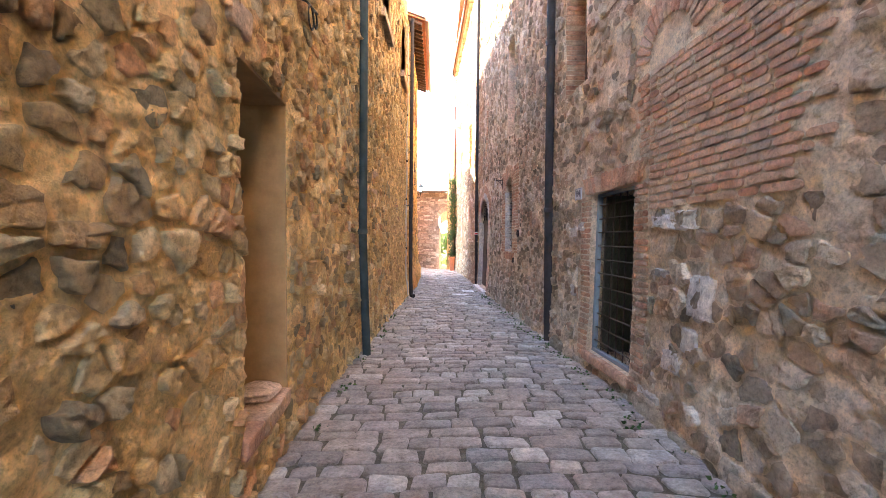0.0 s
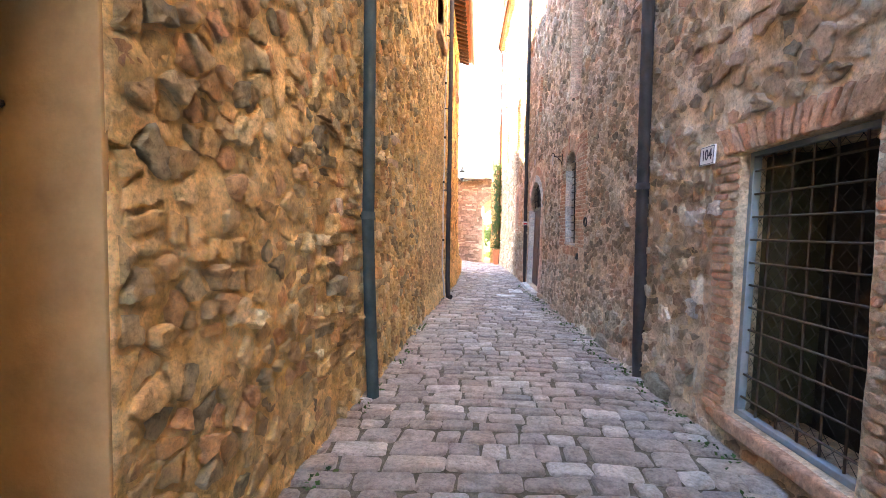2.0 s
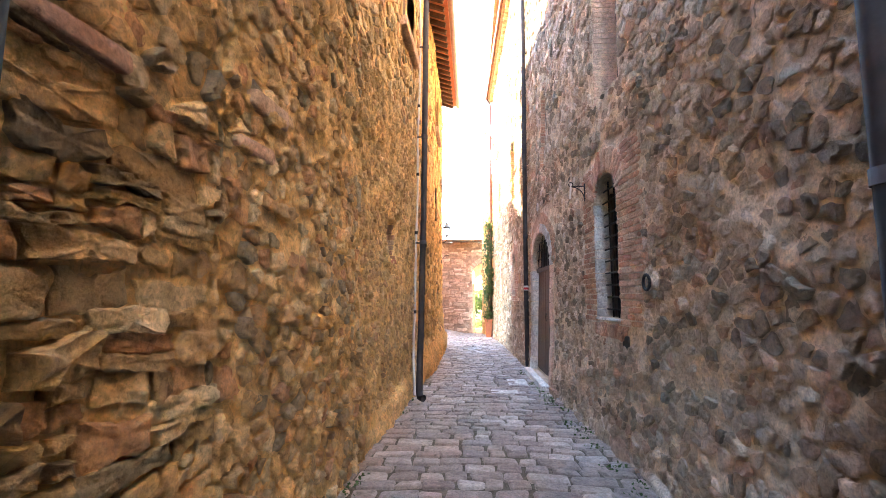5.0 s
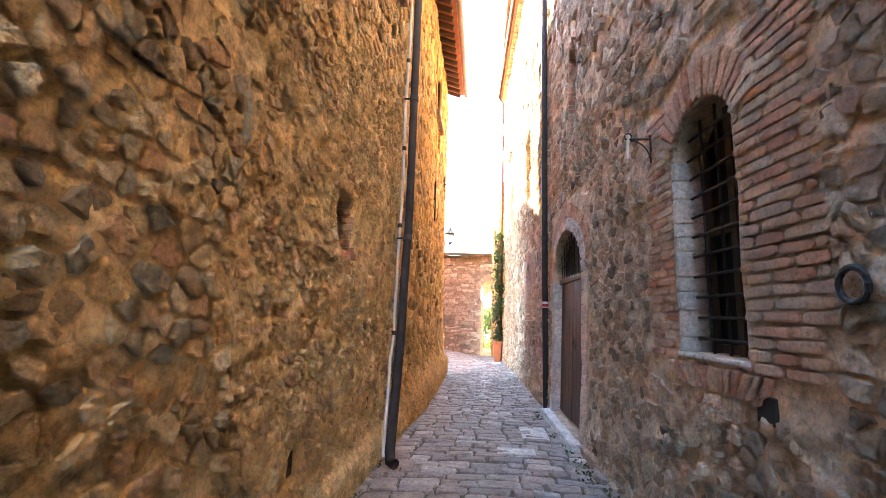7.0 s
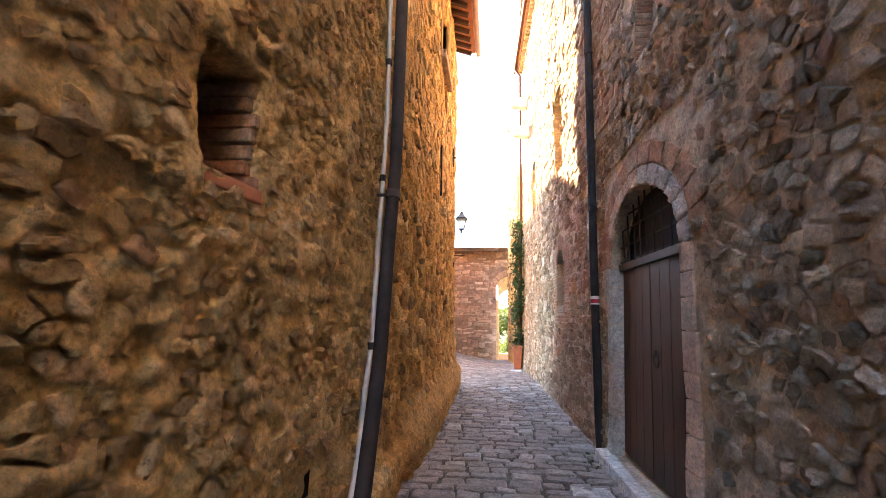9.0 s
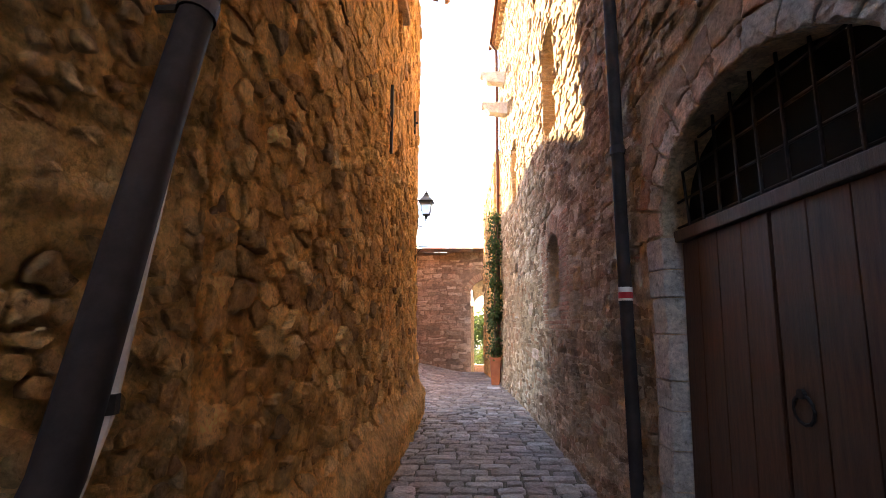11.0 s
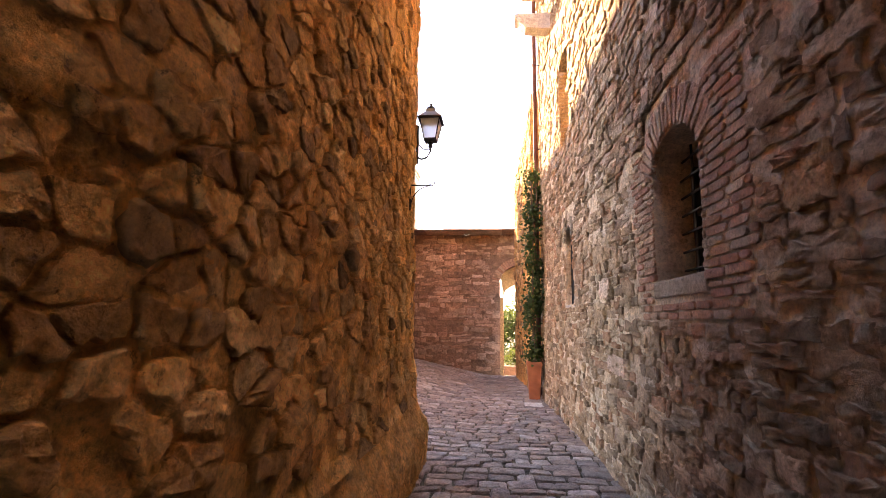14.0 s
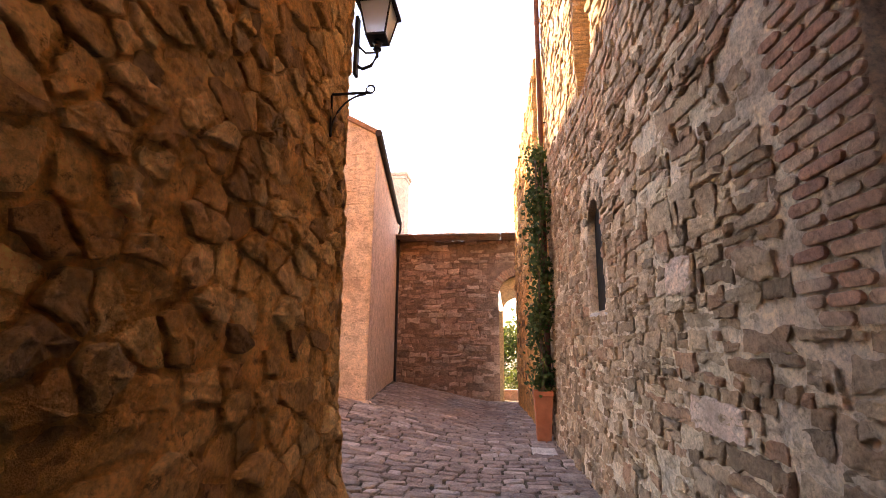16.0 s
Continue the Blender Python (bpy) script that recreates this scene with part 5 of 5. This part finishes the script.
# two corbels of a lost balcony
for y, z in ((22.55, 8.22), (21.95, 7.02)):
    cb = thing("stone_corbel", map_right(y, z, 0), "moulded stone corbel jutting from the sunlit wall", "corbel", "corbels of a lost balcony")
    x = lerp(RIGHT, y)
    prof = [(0.15, 0.0), (-0.66, 0.0), (-0.66, -0.10), (-0.60, -0.13), (-0.54, -0.20), (-0.46, -0.28), (-0.20, -0.31), (0.15, -0.34)]
    g = Geo()
    for s in (-0.13, 0.13):
        g.v += [(x + a, y + s, z + c) for a, c in prof]
    n = len(prof)
    g.f = [tuple(range(n)), tuple(range(2 * n - 1, n - 1, -1))] + [(i, (i + 1) % n, n + (i + 1) % n, n + i) for i in range(n)]
    part("corbel", g, JAMB_W, cb)

# street lantern on the corner
LX, LY, LZ = -0.64, 18.72, 3.24
lan = thing("street_lantern", (-0.79, LY, 3.1), "black iron wall lantern with frosted glass panes", "street lamp")
part("wall_plate", Geo().box(-0.80, -0.775, LY - 0.03, LY + 0.03, 3.0, 3.45, 0.005), IRON, lan)
part("arm", Geo().tube([(-0.785, LY, 3.08), (-0.74, LY, 3.05), (-0.68, LY, 3.07), (LX, LY, 3.14), (LX, LY, LZ)], 0.012, 8), IRON, lan)
part("scroll", Geo().tube([(-0.785, LY, 3.32), (-0.77, LY, 3.22), (-0.72, LY, 3.17), (LX, LY, 3.17)], 0.008, 6), IRON, lan)
part("foot", Geo().lathe([(0.0, 0), (0.03, 0.0), (0.022, 0.03), (0.035, 0.05), (0.02, 0.07), (0.0, 0.07)], 12, (LX, LY, LZ - 0.05)), IRON, lan)
cage = part("glass_body", Geo().square([(0.062, 0.03), (0.108, 0.26)], (LX, LY, LZ)), GLASS_O, lan, "frosted glass panes")
part("bottom_frame", Geo().square([(0.0, 0.02), (0.07, 0.02), (0.07, 0.038), (0.0, 0.038)], (LX, LY, LZ)), IRON, lan)
for sx, sy in ((-1, -1), (1, -1), (1, 1), (-1, 1)):
    part("corner_bar", Geo().tube([(LX + sx * 0.065, LY + sy * 0.065, LZ + 0.03), (LX + sx * 0.112, LY + sy * 0.112, LZ + 0.265)], 0.007, 6), IRON, lan)
part("rim", Geo().square([(0.10, 0.255), (0.135, 0.255), (0.135, 0.275), (0.10, 0.285)], (LX, LY, LZ)), IRON, lan)
part("hood", Geo().square([(0.125, 0.277), (0.10, 0.31), (0.055, 0.36), (0.05, 0.40), (0.0, 0.405)], (LX, LY, LZ)), STEEL, lan, "grey metal hood")
part("finial", Geo().lathe([(0.0, 0.40), (0.045, 0.405), (0.05, 0.42), (0.02, 0.43), (0.012, 0.45), (0.022, 0.462), (0.0, 0.485)], 12, (LX, LY, LZ)), IRON, lan)

# terracotta pot with a climber
PX, PY = 0.83, 23.35
pz = ground_z(PX, PY)
pot = thing("plant_pot", (PX, PY, pz), "tall square tapered terracotta pot against the wall", "plant pot")
part("body", Geo().square([(0.0, 0.0), (0.10, 0.0), (0.135, 0.66), (0.15, 0.665), (0.15, 0.73), (0.125, 0.73), (0.120, 0.68), (0.0, 0.68)], (PX, PY, pz)), TERRA, pot)
part("soil", Geo().box(PX - 0.118, PX + 0.118, PY - 0.118, PY + 0.118, pz + 0.66, pz + 0.69), JOINT, pot)
ivy = thing("climbing_plant", (PX, PY, pz + 0.69), "dark green climber growing from the pot up the pipe", "plant")
rng = random.Random(5)
for s in range(4):
    part("stem", Geo().tube([(PX + 0.04 * s - 0.05, PY, pz + 0.66)] + [(PX + 0.05 + 0.06 * math.sin(z * 2 + s), PY + 0.12 + 0.1 * math.sin(z * 1.3 + s * 2), z) for z in (0.8, 1.4, 2.0, 2.6, 3.2, 3.8, 4.3)], 0.012, 6), BARK, ivy)


def leaves(g_, p, size, rng_, n_=1):
    for _ in range(n_):
        d = Vector((rng_.gauss(0, 1), rng_.gauss(0, 1), rng_.gauss(0, 0.7))).normalized()
        e = d.cross(Vector((rng_.gauss(0, 1), rng_.gauss(0, 1), rng_.gauss(0, 1)))).normalized()
        l_, w = size * rng_.uniform(0.7, 1.3), size * rng_.uniform(0.35, 0.55)
        nn = d.cross(e)
        g_.add([p, p + d * l_ * 0.35 + e * w + nn * 0.15 * w, p + d * l_, p + d * l_ * 0.35 - e * w + nn * 0.15 * w], [(0, 1, 2), (0, 2, 3)])


g = Geo()
tufts = [(0.91 + rng.uniform(-0.16, 0.05), 23.45 + rng.uniform(-0.15, 0.15), 0.5 + 3.9 * rng.random() ** 1.1, rng.uniform(0.05, 0.12)) for _ in range(46)]
for _ in range(2600):
    x, y, z, r = rng.choice(tufts)
    p = Vector((x + rng.gauss(0, r * 0.8), y + rng.gauss(0, r * 0.8), z + rng.gauss(0, r * 1.4)))
    p.x = min(p.x, lerp(RIGHT, 23.5) - 0.03)
    leaves(g, p, 0.075, rng)
tagged(part("foliage", g, IVY, ivy, "small glossy dark green leaves"), kind="stuff")

# big footing stones along the base of the grey wall
rng = random.Random(77)
y = 1.6
while y < 13.2:
    l_ = rng.uniform(0.12, 0.28)
    if not (3.7 < y < 5.0 or 11.6 < y):
        x = lerp(RIGHT, y) - 0.03
        boulder("footing_stone", (x, y + l_, ground_z(x, y) - 0.06), (rng.uniform(0.06, 0.10), l_, rng.uniform(0.06, 0.13)), STONE_R, "", rng.uniform(0, 50), wall_right, "")
    y += l_ * 2 + rng.uniform(0.0, 0.35)

wire = thing("overhead_wire", (-0.75, 18.3, 6.9), "thin cable strung across the lane between two houses", "cable")
part("cable", Geo().tube([(-0.75 + 1.82 * k / 10, 18.3 + 4.4 * k / 10, 6.75 + 1.9 * k / 10 - 0.5 * (1 - (k / 5 - 1) ** 2)) for k in range(11)], 0.006, 5), IRON, wire)

# weeds in the joints at the foot of the walls
g = Geo()
rng = random.Random(61)
for _ in range(90):
    y = rng.choice((rng.uniform(1.8, 7.5), rng.uniform(7.5, 14)))
    side = rng.random() < 0.8
    x = lerp(RIGHT, y) - rng.uniform(0.10, 0.30) if side else lerp(LEFT, y) + rng.uniform(0.10, 0.2)
    for _ in range(rng.randint(5, 16)):
        leaves(g, Vector((x + rng.gauss(0, 0.03), y + rng.gauss(0, 0.04), ground_z(x, y) + 0.012 + abs(rng.gauss(0, 0.012)))), 0.03, rng)
tagged(part("weeds", g, IVY), "small green weeds in the joints along the walls", "weeds", "", "stuff")

# flat pale slabs let into the paving
for x, y, w, l_ in ((0.75, 22.5, 0.16, 0.2), (0.9, 12.6, 0.16, 0.28), (0.62, 11.7, 0.2, 0.12)):
    z = ground_z(x, y) + 0.012
    part("pale_slab", Geo().box(x - w, x + w, y - l_, y + l_, z - 0.03, z + 0.014, 0.008), SLAB, ground, "pale worn flagstone")


# ---------------------------------------------------------------- trees beyond the gateway
def tree(at, height, spread, seed, n_leaves):
    rng_ = random.Random(seed)
    t_ = thing("tree", at, "broadleaf tree with sunlit green foliage behind the town wall", "tree", "trees beyond the gateway")
    at = Vector(at)
    part("trunk", Geo().tube([at, at + Vector((0.1, 0, height * 0.3)), at + Vector((-0.05, 0.1, height * 0.6)), at + Vector((0, 0, height * 0.9))], 0.1, 8, radii=[0.16, 0.12, 0.08, 0.02]), BARK, t_)
    clumps = []
    for i in range(16):
        a, h = rng_.uniform(0, 6.283), rng_.uniform(0.25, 0.95)
        r = spread * rng_.uniform(0.3, 1.0) * (1.15 - h * 0.6)
        tip = at + Vector((r * math.cos(a), r * math.sin(a), height * h))
        part("limb", Geo().tube([at + Vector((0, 0, height * h * 0.6)), (at + tip) / 2 + Vector((0, 0, height * h * 0.4)), tip], 0.03, 6, radii=[0.05, 0.03, 0.008]), BARK, t_)
        clumps.append((tip, spread * rng_.uniform(0.25, 0.5)))
    g_ = Geo()
    for _ in range(n_leaves):
        c_, r = rng_.choice(clumps)
        leaves(g_, c_ + Vector((rng_.gauss(0, r * 0.55), rng_.gauss(0, r * 0.55), rng_.gauss(0, r * 0.45))), 0.15, rng_)
    tagged(part("crown", g_, LEAF, t_, "bright uneven crown of small leaves"), kind="stuff")


tree((1.6, 40, -1.7), 5.0, 2.0, 1, 4500)
tree((0.3, 43.5, -2.0), 4.0, 1.8, 2, 4500)
tree((3.4, 45, -2.1), 5.5, 2.4, 3, 4500)
tree((2.0, 37.0, -1.4), 2.0, 1.2, 4, 3000)
g = Geo()
rng = random.Random(11)
for _ in range(9000):
    x, y = rng.uniform(-3, 7), rng.uniform(35.0, 44)
    leaves(g, Vector((x, y, ground_z(x, y) + abs(rng.gauss(0, 0.35)))), 0.12, rng)
tagged(part("undergrowth", g, LEAF), "green undergrowth on the slope outside the gate", "undergrowth", "", "stuff")
low_st = thing("low_kerb_wall", (1.3, 34.2, -1.0), "low reddish stone kerb wall outside the gateway", "wall")
part("course", Geo().box(0.2, 4.0, 34.0, 34.4, -1.2, -0.62, 0.03), STONE_E, low_st)

# ---------------------------------------------------------------- paving
rng = random.Random(21)
pav = Geo()
y, count = -3.0, 0


def map_floor(u, v, o):
    return (u, v, ground_z(u, v) + o)


floor_single = (1.8, 4.9)
while y < 31.3:
    dep = rng.uniform(0.135, 0.20)
    xl = lerp(LEFT, y) - 0.02 if y < 18.7 else (-0.8 - 2.6 * min(1, (y - 18.7) / 3) if y < 24.2 else -2.2 - 0.13 * (y - 24.3))
    xr = lerp(RIGHT, y) + 0.02 if y < 24 else 0.95 + (0.75 if y > 30.4 else 0)
    x = xl - rng.uniform(0, 0.1)
    tone = rng.uniform(0, 6)
    while x < xr:
        w = rng.choice((0.16, 0.2, 0.23, 0.26, 0.30, 0.36))
        bow = lambda q: 0.05 * math.sin(q * 1.7 + tone * 0.1) + 0.035 * n3(q * 1.5, y * 0.7, 2.0) + 0.06 * n3(q * 0.35, y * 0.25, 8.0)
        jit = lambda: rng.uniform(-0.02, 0.02)
        a, c = x, x + w - 0.008
        d0, d1 = y + 0.006, y + dep - 0.006
        poly = [(a + jit(), d0 + bow(a) + jit()), (c + jit(), d0 + bow(c) + jit()), (c + jit(), d1 + bow(c) + jit()), (a + jit(), d1 + bow(a) + jit())]
        got = stone_geo(map_floor, (0, 0), poly, rng.uniform(0.014, 0.026), rng, gap=0.003, tilt=0.45, sink=0.012, flat=True)
        if got:
            if count < 300 and floor_single[0] < y < floor_single[1] and lerp(LEFT, y) < x < lerp(RIGHT, y):
                count += 1
                PENDING.append(("sett", got, SETT, ground))
            else:
                pav.add(*got)
        x += w
    y += dep
tagged(part("pavement", pav, SETT, smooth=True), "worn grey-brown stone setts laid in uneven rows", "pavement", "", "structure")

# ---------------------------------------------------------------- rubble on the walls
pad = rects(R_OPEN, 0.004)
br = BRICKED
lay_stones(wall_right, map_right, [(-2.0, 5.2, -0.25, 3.6, 0.17, 0.11, 0.002, 0.024, 0.16, 0.72, False, True), (5.2, 13.0, -0.25, 3.6, 0.135, 0.085, 0.003, 0.024, 0.12, 0.70, False, True),
                                   (1.0, 13.0, 3.6, 7.0, 0.15, 0.11, 0.006, 0.028, 0.14, 0.76, False, False)], pad + br, STONE_R, (5.3, 8.4, 0.2, 2.4), 41)
lay_stones(wall_right, map_right, [(13.0, 23.88, -0.45, 3.4, 0.15, 0.09, 0.003, 0.024, 0.04, 0.86, True, True), (13.0, 23.88, 3.4, 9.8, 0.18, 0.12, 0.006, 0.026, 0.1, 0.85, True, False)], pad + br, STONE_RF, (0, 0, 0, 0), 46)
padl = rects(L1_OPEN, 0.004)
lay_stones(wall_left_near, map_left, [(-1.5, 4.4, -0.25, 3.8, 0.15, 0.095, 0.002, 0.030, 0.16, 0.68, False, True), (4.4, 6.4, 0.45, 2.0, 0.17, 0.085, 0.008, 0.038, 0.02, 0.92, True, True),
                                      (4.4, 6.4, -0.25, 0.45, 0.15, 0.10, 0.003, 0.026, 0.12, 0.75, False, True), (4.4, 6.4, 2.0, 3.8, 0.15, 0.10, 0.003, 0.030, 0.10, 0.78, False, True),
                                      (6.4, 8.6, -0.25, 3.8, 0.13, 0.085, 0.003, 0.030, 0.14, 0.66, False, True), 
                                      (2.0, 12.2, 3.8, 7.1, 0.15, 0.10, 0.006, 0.028, 0.18, 0.76, False, False)], padl, STONE_L, (4.3, 6.2, 0.3, 2.4), 42)
lay_stones(wall_left_near, map_left, [(8.6, 12.28, 0.25, 3.8, 0.10, 0.06, 0.0, 0.020, 0.22, 0.74, False, True)], padl, PATCH_L, (0, 0, 0, 0), 47)
lay_stones(wall_left_far, map_left, [(12.32, 18.6, 0.45, 3.6, 0.19, 0.105, 0.0, 0.030, 0.14, 0.84, False, True), (12.32, 18.6, 3.6, 7.2, 0.22, 0.14, 0.005, 0.024, 0.3, 0.75, False, False)], rects(L2_OPEN, 0.1), STONE_LF, (14.0, 17.5, 0.8, 2.6), 43)
lay_stones(wall_end, map_end, [(-3.3, 2.6, -0.9, 4.58, 0.30, 0.15, 0.015, 0.05, 0.12, 0.85, True, True)], [(0.05, 1.9, -1.0, 2.7), (-0.15, 2.1, 2.6, 3.72)], STONE_E, (-3.3, -0.2, -0.5, 3.0), 44)
lay_stones(wall_low, map_low, [(24.1, 30.3, 0, 6.2, 0.24, 0.14, 0.006, 0.03, 0.25, 0.8, True, False)], rects([LOW_WIN], 0.02), STONE_LF, (0, 0, 0, 0), 45)
# terracotta pieces let into the ochre wall
rng = random.Random(53)
for u0, u1, v0, v1 in ((4.76, 4.86, 1.42, 1.56), (4.75, 4.88, 1.08, 1.24), (5.5, 5.9, 2.02, 2.1), (2.0, 2.25, 2.3, 2.44), (6.6, 7.0, 2.25, 2.36), (6.5, 6.85, 2.02, 2.1)):
    PENDING.append(("brick", stone_geo(map_left, (0, 0), [(u0, v0 + 0.01), (u1, v0), (u1 - 0.01, v1), (u0 + 0.01, v1 - 0.01)], 0.036, rng, gap=0.003, tilt=0.3, flat=True), BRICK, wall_left_near))
# pale travertine blocks and darker squared stones reused in the grey wall
rng = random.Random(52)
for u0, u1, v0, v1, mt in ((2.9, 3.56, 1.45, 1.585, SLAB), (2.72, 3.01, 0.86, 1.15, SLAB), (2.87, 3.07, 0.62, 0.80, SLAB), (3.04, 3.32, 0.44, 0.60, JAMB_W), (3.30, 3.68, 0.05, 0.22, SLAB), (3.26, 3.52, 1.10, 1.17, JAMB_W), (4.98, 5.16, 1.47, 1.58, JAMB_W),
                           (5.2, 5.5, 1.40, 1.53, SLAB), (5.25, 5.45, 0.72, 0.86, JAMB_W), (15.56, 15.84, 1.70, 1.97, BRICK_Y), (18.55, 18.9, 1.5, 1.72, STONE_P), (18.2, 18.75, 0.78, 0.95, STONE_P)):
    k = 0.02
    poly = [(u0 + rng.uniform(0, k), v0 + rng.uniform(0, k)), ((u0 + u1) / 2, v0 + rng.uniform(-k, k) / 2), (u1 - rng.uniform(0, k), v0 + rng.uniform(0, k)), (u1 - rng.uniform(0, k), v1 - rng.uniform(0, k)), ((u0 + u1) / 2, v1 + rng.uniform(-k, k) / 2), (u0 + rng.uniform(0, k), v1 - rng.uniform(0, k))]
    PENDING.append(("stone", stone_geo(map_right, (0, 0), poly, 0.022, rng, gap=0.003, tilt=0.4), mt, wall_right))
# quoins on the gateway's left jamb
for i in range(11):
    got = stone_geo(map_end, (0, 0), [(0.22 - 0.2 - 0.1 * (i % 2), -0.8 + 0.31 * i), (0.22, -0.8 + 0.31 * i), (0.22, -0.8 + 0.31 * i + 0.3), (0.02 - 0.1 * (i % 2), -0.8 + 0.31 * i + 0.3)], 0.03, rnd)
    PENDING.append(("quoin", got, STONE_E, wall_end))

for nm, (vs, fs), mt, par in PENDING:
    part(nm, Geo().add(vs, fs), mt, par, smooth=nm == "sett")
